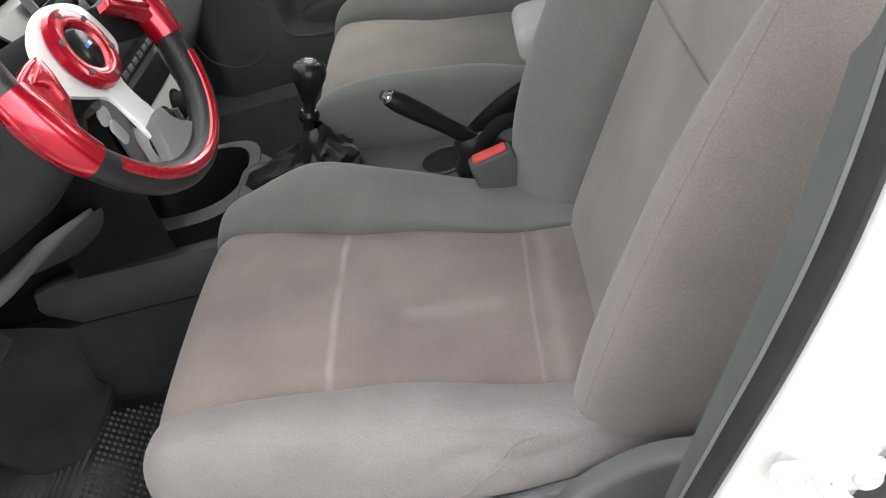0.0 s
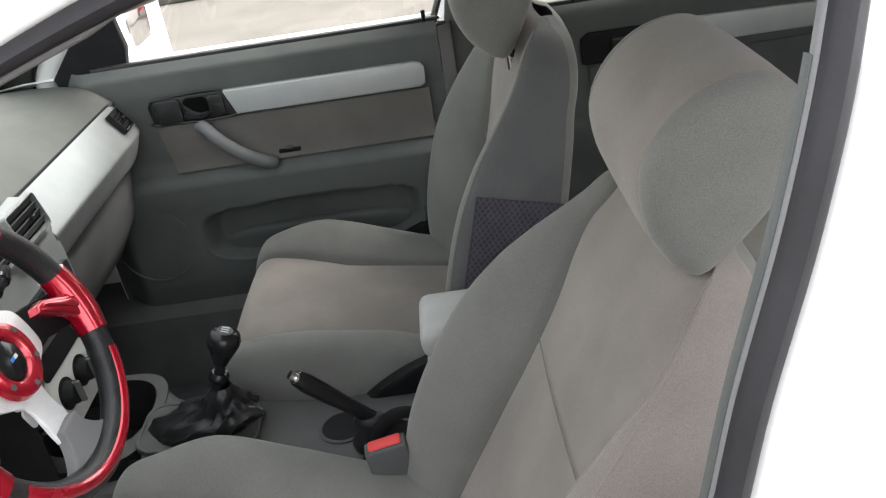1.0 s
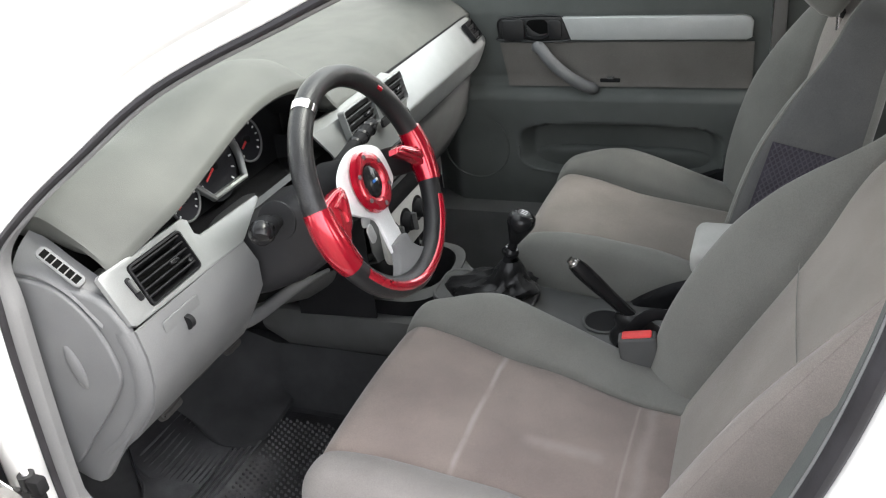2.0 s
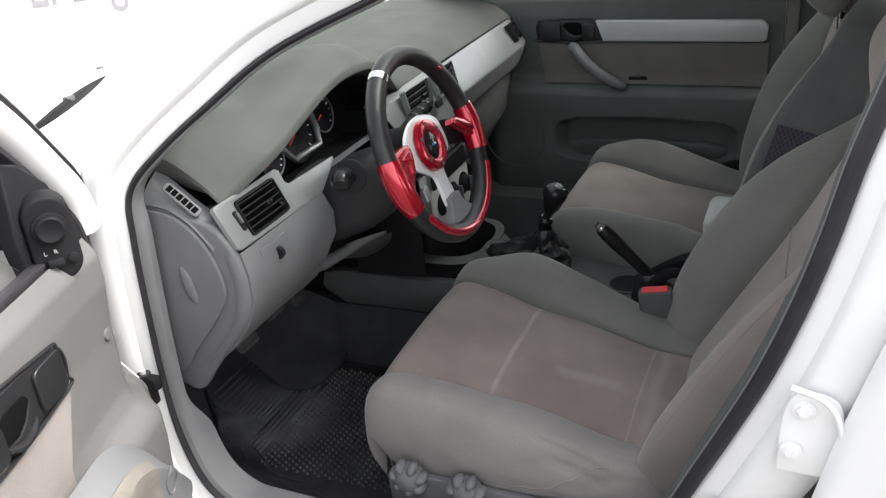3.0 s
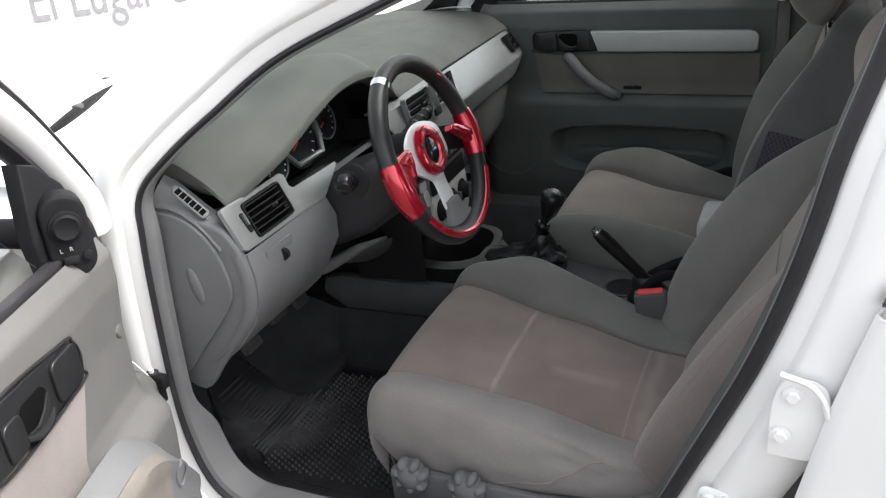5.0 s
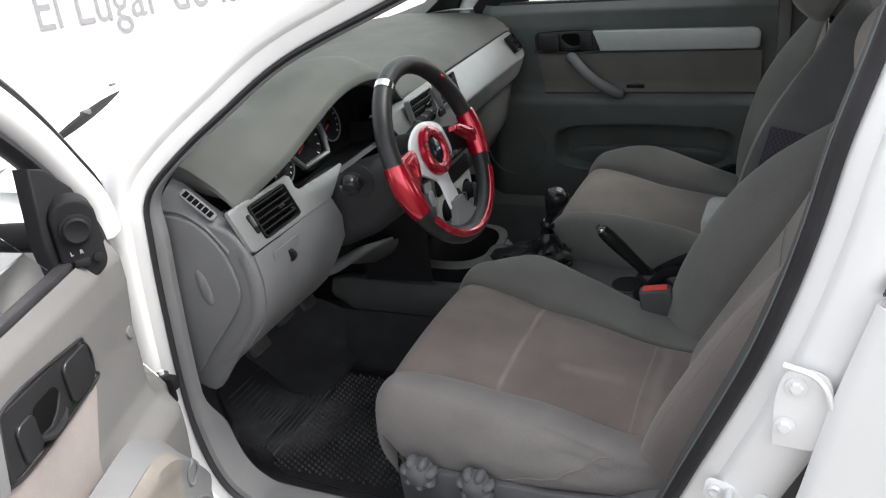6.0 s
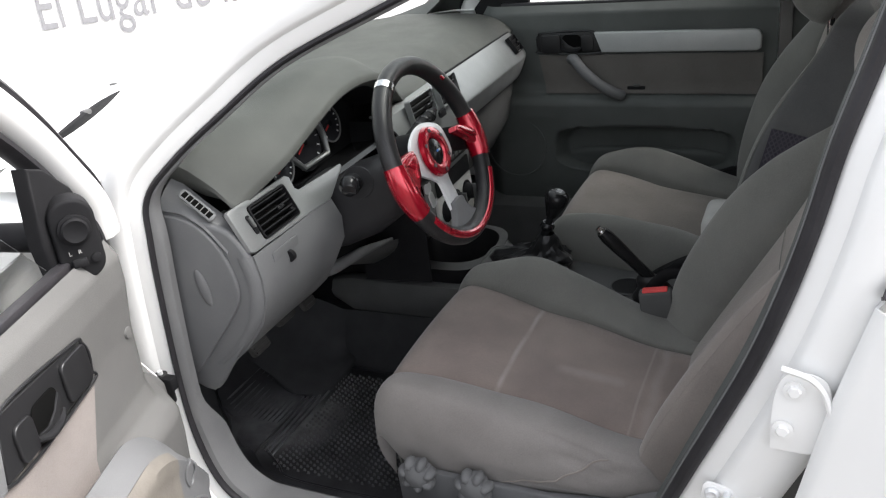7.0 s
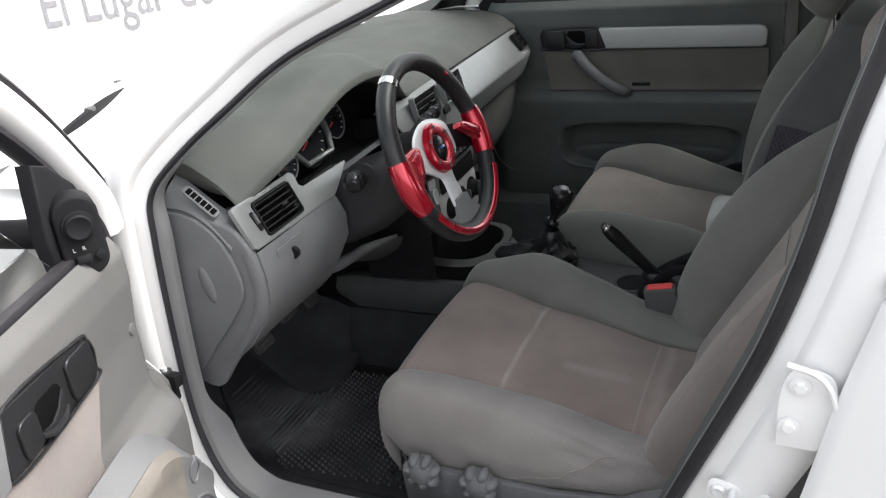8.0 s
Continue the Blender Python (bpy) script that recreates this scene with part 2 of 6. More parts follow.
def sheet(rows, thick=0.0, **kw):
    bm = grid(bmesh.new(), rows, **kw)
    if thick:
        bmesh.ops.recalc_face_normals(bm, faces=bm.faces)
        bmesh.ops.solidify(bm, geom=bm.faces[:], thickness=thick)
    return bm


def box(lo, hi, bevel=0.0, seg=2, m=None, bm=None):
    bm = bm or bmesh.new()
    lo, hi = Vector(lo), Vector(hi)
    got = bmesh.ops.create_cube(bm, size=1.0)["verts"]
    for v in got:
        v.co = Vector([(a + b) / 2 + c * (b - a) for a, b, c in zip(lo, hi, v.co)])
    if bevel:
        edges = list({e for v in got for e in v.link_edges})
        new_geom = bmesh.ops.bevel(bm, geom=edges, offset=bevel, segments=seg, profile=0.5, affect="EDGES")
        got = list({v for f in new_geom["faces"] for v in f.verts} | {v for v in got if v.is_valid})
    if m is not None:
        for v in got:
            v.co = m @ v.co
    return bm


def tube(pts, radius, n=12, bm=None, ends=True, flat=1.0, up=None):
    """A round bar along points; radius: one number or one a point."""
    bm = bm or bmesh.new()
    p = [Vector(q) for q in pts]
    rad = [float(r) for r in radius] if hasattr(radius, "__len__") else [radius] * len(p)
    rows = []
    ref = Vector(up) if up else None
    for i, q in enumerate(p):
        d = (p[min(i + 1, len(p) - 1)] - p[max(i - 1, 0)]).normalized()
        if ref is None or abs(d.dot(ref.normalized())) > 0.98:
            ref = Vector((0, 0, 1)) if abs(d.z) < 0.9 else Vector((0, 1, 0))
        s = d.cross(ref).normalized()
        u = s.cross(d)
        if up is None:
            ref = u
        rows.append([q + rad[i] * (math.cos(2 * math.pi * k / n) * s + flat * math.sin(2 * math.pi * k / n) * u) for k in range(n)])
    return grid(bm, rows, closed=True, ends=ends)


def rod(a, b, r, n=16, r2=None, bm=None):
    return tube([a, b], [r, r if r2 is None else r2], n, bm)


def turned(profile, m, n=24, bm=None, ends=True):
    """A lathe body: (radius, height) along the local z of m."""
    bm = bm or bmesh.new()
    rows = [[m @ Vector((max(r, 0.0003) * math.cos(2 * math.pi * k / n), max(r, 0.0003) * math.sin(2 * math.pi * k / n), h)) for k in range(n)] for r, h in profile]
    return grid(bm, rows, closed=True, ends=ends)


def prism(outline, m, depth, bevel=0.0, seg=2, bm=None, hole=None):
    """A plate: a 2D outline in m's xy plane, depth along m's z, with bevelled rims; hole: the outline of an opening."""
    bm = bm or bmesh.new()
    vs = [bm.verts.new((x, y, 0)) for x, y in outline]
    if hole:
        ws = [bm.verts.new((x, y, 0)) for x, y in hole]
        edges = [bm.edges.new((r[k], r[(k + 1) % len(r)])) for r in (vs, ws) for k in range(len(r))]
        flat = [f for f in bmesh.ops.triangle_fill(bm, use_beauty=True, edges=edges)["geom"] if isinstance(f, bmesh.types.BMFace)]
    else:
        flat = [bm.faces.new(vs)]
    got = bmesh.ops.extrude_face_region(bm, geom=flat)
    top = {v for v in got["geom"] if isinstance(v, bmesh.types.BMVert)}
    for v in top:
        v.co.z += depth
    if bevel:
        rim = {e for v in top for e in v.link_edges if all(w in top for w in e.verts) and any(any(w not in top for w in f.verts) for f in e.link_faces)}
        bmesh.ops.bevel(bm, geom=list(rim), offset=bevel, segments=seg, profile=0.5, affect="EDGES")
    for v in bm.verts:
        v.co = m @ v.co
    return bm


def rounded(w, h, r, n=5, cx=0.0, cy=0.0):
    """The outline of a rounded rectangle."""
    out = []
    for sx, sy, a0 in ((1, 1, 0), (-1, 1, 90), (-1, -1, 180), (1, -1, 270)):
        for k in range(n + 1):
            a = radians(a0 + 90 * k / n)
            out.append((cx + sx * (w / 2 - r) + r * math.cos(a), cy + sy * (h / 2 - r) + r * math.sin(a)))
    return out


def frame_m(o, x, y):
    """A pose with local x and y along the given directions."""
    x = Vector(x).normalized()
    z = x.cross(Vector(y)).normalized()
    y = z.cross(x)
    m = Matrix((x, y, z)).transposed().to_4x4()
    m.translation = o
    return m


# ---- ground and surroundings ----
def surroundings():
    bm = bmesh.new()
    bmesh.ops.create_grid(bm, x_segments=40, y_segments=40, size=60)
    ob = part("ground", bm, CONCRETE, smooth=False)
    tagged(ob, "sunlit pale grey concrete yard paving", "ground", kind="structure")
    wm = frame_m((-3.38, 1.83, 0), (0.727, 0.686, 0), (0, 0, 1))
    wall = part("wall_front", box((-6.0, 0.0, -0.25), (3.1, 3.0, -0.03), m=wm), WALL_WHITE, smooth=False)
    tagged(wall, "white painted wall with big grey slogan letters", "wall", kind="structure")
    data = bpy.data.curves.new("slogan", "FONT")
    data.body, data.size, data.extrude = "El Lugar de las oportunidades", 0.20, 0.002
    data.materials.append(LETTER)
    text = new("wall_lettering", data)
    text.matrix_world = wm @ Matrix.Translation((0.0, 0.72, -0.026)) @ Matrix.Diagonal((1.03, 1.75, 1, 1))
    tagged(text, "large grey slogan lettering on white wall", "lettering")
    # far kerb and parked red car seen low through the passenger windows
    yard = part("kerb", box((-6, 7.5, 0), (8, 7.8, 0.15), 0.02), CONCRETE)
    tagged(yard, "low concrete kerb across the yard", "kerb", kind="structure")
    car = thing("parked_car", (1.0, 9.2, 0), "red parked car beyond the yard", "car")
    rows = []
    for y, sc in ((8.4, 0.9), (8.5, 1.0), (9.9, 1.0), (10.0, 0.9)):
        prof = [(-2.0, 0.3), (-2.1, 0.6), (-1.9, 0.85), (-1.0, 0.95), (-0.45, 1.4), (0.9, 1.42), (1.5, 1.0), (2.05, 0.9), (2.1, 0.5), (2.0, 0.3)]
        rows.append([(1.0 + x * sc, y, 0.3 + (z - 0.3) * sc) for x, z in prof])
    part("body", sheet(rows, closed=True, ends=True), CAR_RED, car)
    for x in (-0.35, 2.35):
        part("wheel", turned([(0.0, 0), (0.29, 0), (0.31, 0.03), (0.31, 0.17), (0.29, 0.2), (0, 0.2)], frame_m((x, 8.42, 0.31), (1, 0, 0), (0, 0, 1)), 20), RUBBER, car)


surroundings()


# ---- car body ----
APERTURE = [
    (-0.36, -0.76, 0.372), (-0.405, -0.76, 0.413), (-0.43, -0.76, 0.494), (-0.436, -0.76, 0.598), (-0.43, -0.76, 0.74),
    (-0.419, -0.76, 0.872), (-0.408, -0.755, 0.944), (-0.350, -0.745, 1.002), (-0.272, -0.72, 1.062), (-0.168, -0.69, 1.133),
    (-0.018, -0.665, 1.196), (0.1, -0.66, 1.242), (0.22, -0.655, 1.282), (0.34, -0.655, 1.312), (0.47, -0.66, 1.338),
    (0.57, -0.68, 1.352), (0.598, -0.74, 1.325), (0.576, -0.785, 1.252), (0.552, -0.808, 1.168), (0.526, -0.82, 1.079), (0.508, -0.827, 0.997), (0.486, -0.83, 0.914),
    (0.459, -0.828, 0.831), (0.426, -0.822, 0.748), (0.393, -0.81, 0.666), (0.361, -0.795, 0.583), (0.329, -0.78, 0.50), (0.285, -0.77, 0.42), (0.21, -0.76, 0.375), (-0.1, -0.76, 0.36), (-0.3, -0.76, 0.362),
]


def aperture_loop(n=140):
    pts = APERTURE[-2:] + APERTURE + APERTURE[:2]
    per = 6
    c = catmull(pts, per * (len(pts) - 1) + 1)
    return c[2 * per : 2 * per + per * len(APERTURE)]


LOOP = aperture_loop()
CENTRE = np.array([0.07, -0.76, 0.83])


def offset_loop(out, dy, slim=0.0):
    """The aperture's loop, moved outward in its own plane by out and across the car by dy; slim narrows the front."""
    rows = []
    n = len(LOOP)
    for i in range(n):
        t = LOOP[(i + 1) % n] - LOOP[i - 1]
        nrm = np.array([t[2], 0.0, -t[0]])
        nrm /= np.linalg.norm(nrm)
        if nrm @ (LOOP[i] - CENTRE) < 0:
            nrm = -nrm
        f = 1.0 - slim * (1.0 - smooth01((LOOP[i][0] + 0.05) / 0.35))
        rows.append(LOOP[i] + out * f * nrm + np.array([0, dy * f, 0]))
    return rows


def car_body():
    car = thing("car_body", (0.5, 0, 0), "white saloon car body shell, driver's doorway open", "car", kind="structure")
    # white flange round the doorway: from the rubber out to the outer skin
    n = len(LOOP)
    prof = [(0.016, 0.03), (0.016, 0.0), (0.022, -0.007), (0.040, -0.010), (0.045, -0.019), (0.050, -0.023), (0.066, -0.025), (0.082, -0.026), (0.11, -0.01), (0.125, 0.02)]
    loops = [offset_loop(o, d, 0.5 if k < 3 else 0.2) for k, (o, d) in enumerate(prof)]
    rows = [[loops[k][i] for k in range(len(prof))] for i in list(range(n)) + [0]]
    part("door_frame", sheet(rows, 0.002), WHITE, car)
    # rubber seal
    bm = bmesh.new()
    sec = [(0.001, 0.012), (0.0, -0.003), (0.003, -0.010), (0.008, -0.013), (0.013, -0.011), (0.0175, -0.004), (0.018, 0.012)]
    loops = [offset_loop(o, d, 0.5) for o, d in sec]
    rows = [[loops[k][i] for k in range(len(sec))] for i in list(range(n)) + [0]]
    grid(bm, rows, closed=True)
    part("door_seal", bm, RUBBER, car, "soft black rubber door seal")
    # inner trim behind the seal
    loops = [offset_loop(o, d) for o, d in ((0.0, 0.004), (-0.008, 0.008), (-0.014, 0.025), (-0.012, 0.06))]
    rows, pillar = [], []
    for i in list(range(n)) + [0]:
        x, _, z = LOOP[i]
        deep = 0.15 if x > 0.25 else 1.0 - 0.85 * min(max((z - 0.90) / 0.14, 0.0), 1.0)
        if x < -0.3:
            deep *= 1.0 - 0.6 * smooth01((z - 0.48) / 0.1)
        rear = x > 0.2
        wide = 0.1 if rear else 1.0 - 0.7 * min(max((z - 0.86) / 0.12, 0.0), 1.0)
        rows.append([LOOP[i] + (loops[k][i] - LOOP[i]) * np.array([wide, deep, wide]) for k in range(4)])
        if rear and 0.36 < z < 1.25:
            k = 1.0 - 0.6 * min(max((z - 0.62) / 0.3, 0.0), 1.0)
            pillar.append([LOOP[i] + np.array([-o * k, 0.004 + d * float(np.interp(z, (0.5, 0.62, 0.74, 0.86, 0.915, 0.935), (0.15, 0.3, 0.5, 0.58, 0.55, 0.16))), 0]) for o, d in ((0.0, 0.0), (0.0005, 0.012), (0.001, 0.03), (0.004, 0.045))])
    part("inner_trim", sheet(rows, 0.002), MID_GREY, car, "grey plastic pillar and sill trim")
    part("pillar_trim", sheet(pillar, 0.002), DOOR_GREY, car, "dark grey pillar trim beside the seal")
    # front wing, outer skin ahead of the doorway
    rows = []
    for x, out in ((-0.505, 0.0), (-0.56, 0.004), (-0.75, 0.012), (-1.2, 0.0), (-1.7, -0.06), (-2.0, -0.2)):
        rows.append([(x, -0.80 - out + 0.1, 0.95 - (x + 0.5) ** 2 * 0.05), (x, -0.835 - out, 0.90 - (x + 0.5) ** 2 * 0.05), (x, -0.852 - out, 0.8), (x, -0.85 - out, 0.6), (x, -0.835 - out, 0.42), (x, -0.80 - out, 0.26)])
    part("front_wing", sheet(rows, 0.003), WHITE, car)
    # bonnet
    rows = []
    for x, z in ((-0.72, 0.972), (-0.86, 0.960), (-1.0, 0.950), (-1.3, 0.930), (-1.6, 0.89), (-1.85, 0.81), (-1.98, 0.66)):
        rows.append([(x, y, z - 0.06 * abs(y / 0.72) ** 3) for y in np.linspace(-0.72, 0.72, 17)])
    part("bonnet", sheet(rows, 0.003), WHITE, car)
    part("cowl_corner", sheet([[(-0.76, -0.76, 0.945), (-0.76, -0.66, 0.972)], [(-0.62, -0.775, 0.955), (-0.62, -0.675, 1.0)], [(-0.48, -0.79, 0.965), (-0.48, -0.70, 1.04)]], 0.003), WHITE, car)
    # windscreen pillars, scuttle, roof, far side
    for s in (-1, 1):
        rows = []
        for x, y, z in ((-0.70, 0.75, 0.885), (-0.58, 0.758, 0.915), (-0.50, 0.76, 0.94), (-0.455, 0.76, 0.975), (-0.395, 0.752, 1.05), (-0.315, 0.73, 1.12), (-0.205, 0.70, 1.19), (-0.04, 0.675, 1.255), (0.09, 0.668, 1.30)):
            rows.append([(x + 0.035, s * (y - 0.008), z - 0.03), (x + 0.02, s * (y + 0.012), z - 0.012), (x - 0.01, s * (y + 0.008), z + 0.012), (x - 0.05, s * (y - 0.03), z + 0.032), (x - 0.075, s * (y - 0.07), z + 0.036), (x - 0.06, s * (y - 0.11), z + 0.01)])
        if s > 0:
            part("windscreen_pillar", sheet(rows, 0.004), DOOR_GREY, car)
    rows = []
    for x, z in ((0.08, 1.335), (0.18, 1.37), (0.5, 1.41), (1.0, 1.41), (1.4, 1.37), (1.75, 1.28), (2.2, 1.0), (2.3, 0.5)):
        rows.append([(x, y, z + 0.02 - 0.06 * abs(y / 0.64) ** 4) for y in np.linspace(-0.64, 0.64, 15)])
    part("roof", sheet(rows, 0.03), WHITE, car)
    # roof rail over the driver's door
    rows = []
    for x, y, z in ((-0.46, -0.70, 1.05), (-0.3, -0.68, 1.15), (-0.12, -0.65, 1.235), (0.05, -0.64, 1.31), (0.2, -0.635, 1.36), (0.4, -0.63, 1.40), (0.6, -0.64, 1.405), (1.2, -0.65, 1.37), (1.7, -0.67, 1.22)):
        rows.append([(x, y - 0.03, z - 0.05), (x, y - 0.03, z - 0.02), (x, y - 0.0, z + 0.02), (x, y + 0.03, z + 0.03)])
    part("roof_rail", sheet(rows, 0.004), WHITE, car)
    # rear door outer skin beside the doorway, closed
    rows = []
    for z, dx in ((0.30, 0.475), (0.45, 0.485), (0.6, 0.502), (0.69, 0.522), (0.8, 0.544), (0.87, 0.562), (0.93, 0.578)):
        rows.append([(dx + 0.02, -0.82, z), (dx, -0.868, z), (dx + 0.004, -0.878, z), (dx + 0.016, -0.884, z), (dx + 0.5, -0.884, z), (1.5, -0.87, z), (2.2, -0.8, z)])
    part("rear_door_skin", sheet(rows, 0.003), WHITE, car)
    rows = [[(0.583, -0.86, 0.934), (0.583, -0.876, 0.943), (0.588, -0.86, 0.958)], [(1.5, -0.835, 0.935), (1.5, -0.85, 0.95), (1.5, -0.835, 0.965)]]
    part("rear_belt_seal", sheet(rows, 0.004), RUBBER, car)
    rows = []
    for z, x0 in ((0.972, 0.610), (1.05, 0.626), (1.18, 0.65), (1.30, 0.672)):
        yy = -0.862 + (z - 0.945) * 0.42
        rows.append([(x0 - 0.03, yy + 0.02, z), (x0 - 0.015, yy - 0.008, z), (x0 + 0.05, yy - 0.01, z), (x0 + 0.06, yy + 0.02, z)])
    part("rear_window_frame", sheet(rows, 0.004), RUBBER, car)
    # outer sill
    rows = []
    for x in (-0.55, 0.0, 0.5, 1.4):
        rows.append([(x, -0.74, 0.345), (x, -0.80, 0.34), (x, -0.835, 0.31), (x, -0.84, 0.26), (x, -0.80, 0.18), (x, -0.6, 0.17)])
    part("outer_sill", sheet(rows, 0.003), WHITE, car)
    # far side wall of the car: outer skin with window openings above the belt line
    rows = []
    for x in (-2.0, -0.5, 0.5, 1.4, 2.2):
        dz = 0.16 * max(0.0, (-0.5 - x) / 1.5)
        rows.append([(x, 0.72, 0.95 - dz), (x, 0.835, 0.90 - dz), (x, 0.86, 0.75), (x, 0.84, 0.42), (x, 0.78, 0.2)])
    part("far_side_skin", sheet(rows, 0.004), WHITE, car)
    rows = []
    for x, y, z in ((0.05, 0.66, 1.29), (0.2, 0.65, 1.335), (0.4, 0.645, 1.36), (0.6, 0.65, 1.36), (1.2, 0.66, 1.33), (1.7, 0.68, 1.2)):
        rows.append([(x, y + 0.03, z - 0.06), (x, y + 0.03, z - 0.02), (x, y, z + 0.02), (x, y - 0.03, z + 0.03)])
    part("roof_rail", sheet(rows, 0.004), WHITE, car)
    # headliner
    rows = []
    for x, z in ((0.1, 1.31), (0.4, 1.37), (1.0, 1.38), (1.5, 1.32), (1.8, 1.18)):
        rows.append([(x, y, z - 0.05 * abs(y / 0.62) ** 4) for y in np.linspace(-0.61, 0.61, 11)])
    part("headliner", sheet(rows, 0.01), HEADLINER, car, "pale cloth headliner")
    # far centre pillar with its trim
    rows = []
    for z, x0, x1, y in ((0.35, 0.40, 0.52, 0.70), (0.7, 0.41, 0.51, 0.71), (0.95, 0.425, 0.505, 0.70), (1.15, 0.46, 0.53, 0.66), (1.31, 0.49, 0.57, 0.615)):
        rows.append([(x0, y + 0.06, z), (x0, y, z), ((x0 + x1) / 2, y - 0.012, z), (x1, y, z), (x1, y + 0.06, z)])
    part("far_centre_pillar", sheet(rows, 0.004), DOOR_GREY, car)
    rows = []
    for z, x0, x1, y in ((0.35, 0.38, 0.62, -0.725), (0.5, 0.42, 0.64, -0.73), (0.666, 0.48, 0.66, -0.745), (0.83, 0.54, 0.68, -0.755), (1.0, 0.59, 0.70, -0.745), (1.16, 0.605, 0.72, -0.72), (1.30, 0.63, 0.74, -0.64)):
        rows.append([(x0 - 0.02, y - 0.055, z), (x0, y, z), ((x0 + x1) / 2, y + 0.02, z), (x1, y + 0.02, z), (x1, y - 0.02, z)])
    part("centre_pillar_trim", sheet(rows, 0.004), DARK_GREY, car, "dark grey plastic centre pillar cover")
    rows = []
    for x in (-0.62, -0.3, 0.3, 1.45):
        rows.append([(x, 0.56, 0.225), (x, 0.585, 0.30), (x, 0.60, 0.385), (x, 0.64, 0.405), (x, 0.80, 0.40)])
    part("far_sill_trim", sheet(rows, 0.004), DARK_GREY, car)
    # windscreen
    part("windscreen", sheet([[(-0.735, y, 0.982 - 0.02 * abs(y / 0.7) ** 2) for y in np.linspace(-0.69, 0.69, 9)], [(0.09, y * 0.86, 1.345 - 0.02 * abs(y / 0.7) ** 2) for y in np.linspace(-0.69, 0.69, 9)]]), TINTED, car, "tinted glass windscreen")
    # bulkhead behind the dash closes the cabin to the front
    part("bulkhead", box((-1.02, -0.78, 0.2), (-0.98, 0.78, 0.93)), DARK_GREY, car)
    part("scuttle", box((-0.99, -0.70, 0.88), (-0.74, 0.70, 0.90), 0.01), BLACK, car)
    part("underbody", box((-2.0, -0.8, 0.16), (2.3, 0.8, 0.19)), DARK_GREY, car)
    for x in (-1.32, 1.28):
        for s, y in ((-1, -0.83), (1, 0.83)):
            m = frame_m((x, y, 0.30), (1, 0, 0), (0, 0, 1)) if s < 0 else frame_m((x, y, 0.30), (-1, 0, 0), (0, 0, 1))
            wh = part("wheel", turned([(0.0, -0.17), (0.26, -0.17), (0.30, -0.15), (0.30, -0.03), (0.285, -0.005), (0.2, -0.002), (0.195, -0.02), (0.0, -0.03)], m, 36), RUBBER, car)
            part("hub_cap", turned([(0, 0.0), (0.06, 0.0), (0.17, -0.006), (0.19, -0.016), (0, -0.02)], m, 30), STRIP, wh)
    # rear closing wall of the cabin
    part("rear_shelf", box((1.55, -0.7, 0.2), (1.6, 0.7, 0.98)), DARK_GREY, car)
    return car


CAR = car_body()


def hinge_bracket(car):
    m = frame_m((0.507, -0.862, 0.795), (1, 0, 0), (0, 0, 1)) @ Matrix.Translation((0.008, 0.0, 0.0)) @ Matrix.Diagonal((0.72, 0.78, 1, 1))
    out = [(-0.035, -0.07), (0.03, -0.07), (0.05, -0.04), (0.045, 0.03), (0.03, 0.055), (-0.005, 0.06), (-0.025, 0.045), (-0.035, 0.0)]
    ob = part("hinge_bracket", prism(catmull(out + out[:1], 32)[:-1].tolist(), m, 0.0015, 0.0006), WHITE, car, "white painted rear door hinge with two bolts")
    for x, z in ((0.511, 0.821), (0.502, 0.769)):
        h = frame_m((x, -0.8655, z), (1, 0, 0), (0, 0, 1))
        part("washer", turned([(0, 0), (0.0115, 0), (0.0115, 0.0015), (0, 0.0015)], h, 20), WHITE, ob)
        part("bolt_head", turned([(0, 0), (0.0076, 0), (0.0071, 0.005), (0.006, 0.006), (0, 0.006)], h, 6), WHITE, ob, smooth=False)
    b = tube(catmull([(0.497, -0.868, 0.848), (0.525, -0.872, 0.842), (0.54, -0.872, 0.825), (0.548, -0.872, 0.80)], 10), 0.0035, 8)
    part("knuckle", b, WHITE, ob)


hinge_bracket(CAR)


def door_striker(car):
    ob = part("striker_plate", prism(rounded(0.075, 0.03, 0.008), frame_m((0.452, -0.832, 0.634), (1, 0, -0.2), (0, 0, 1)), 0.003, 0.001), WHITE, car, "white painted striker plate with steel bar")
    part("striker_bar", tube(catmull([(0.446, -0.833, 0.642), (0.446, -0.852, 0.642), (0.458, -0.856, 0.634), (0.458, -0.852, 0.626), (0.458, -0.833, 0.626)], 16), 0.0045, 10), STEEL, ob)
    for x, z in ((0.428, 0.640), (0.477, 0.628)):
        part("bolt_head", turned([(0, 0), (0.009, 0), (0.009, 0.004), (0.006, 0.006), (0, 0.004)], frame_m((x, -0.8355, z), (1, 0, 0), (0, 0, 1)), 16), STEEL, ob)


door_striker(CAR)


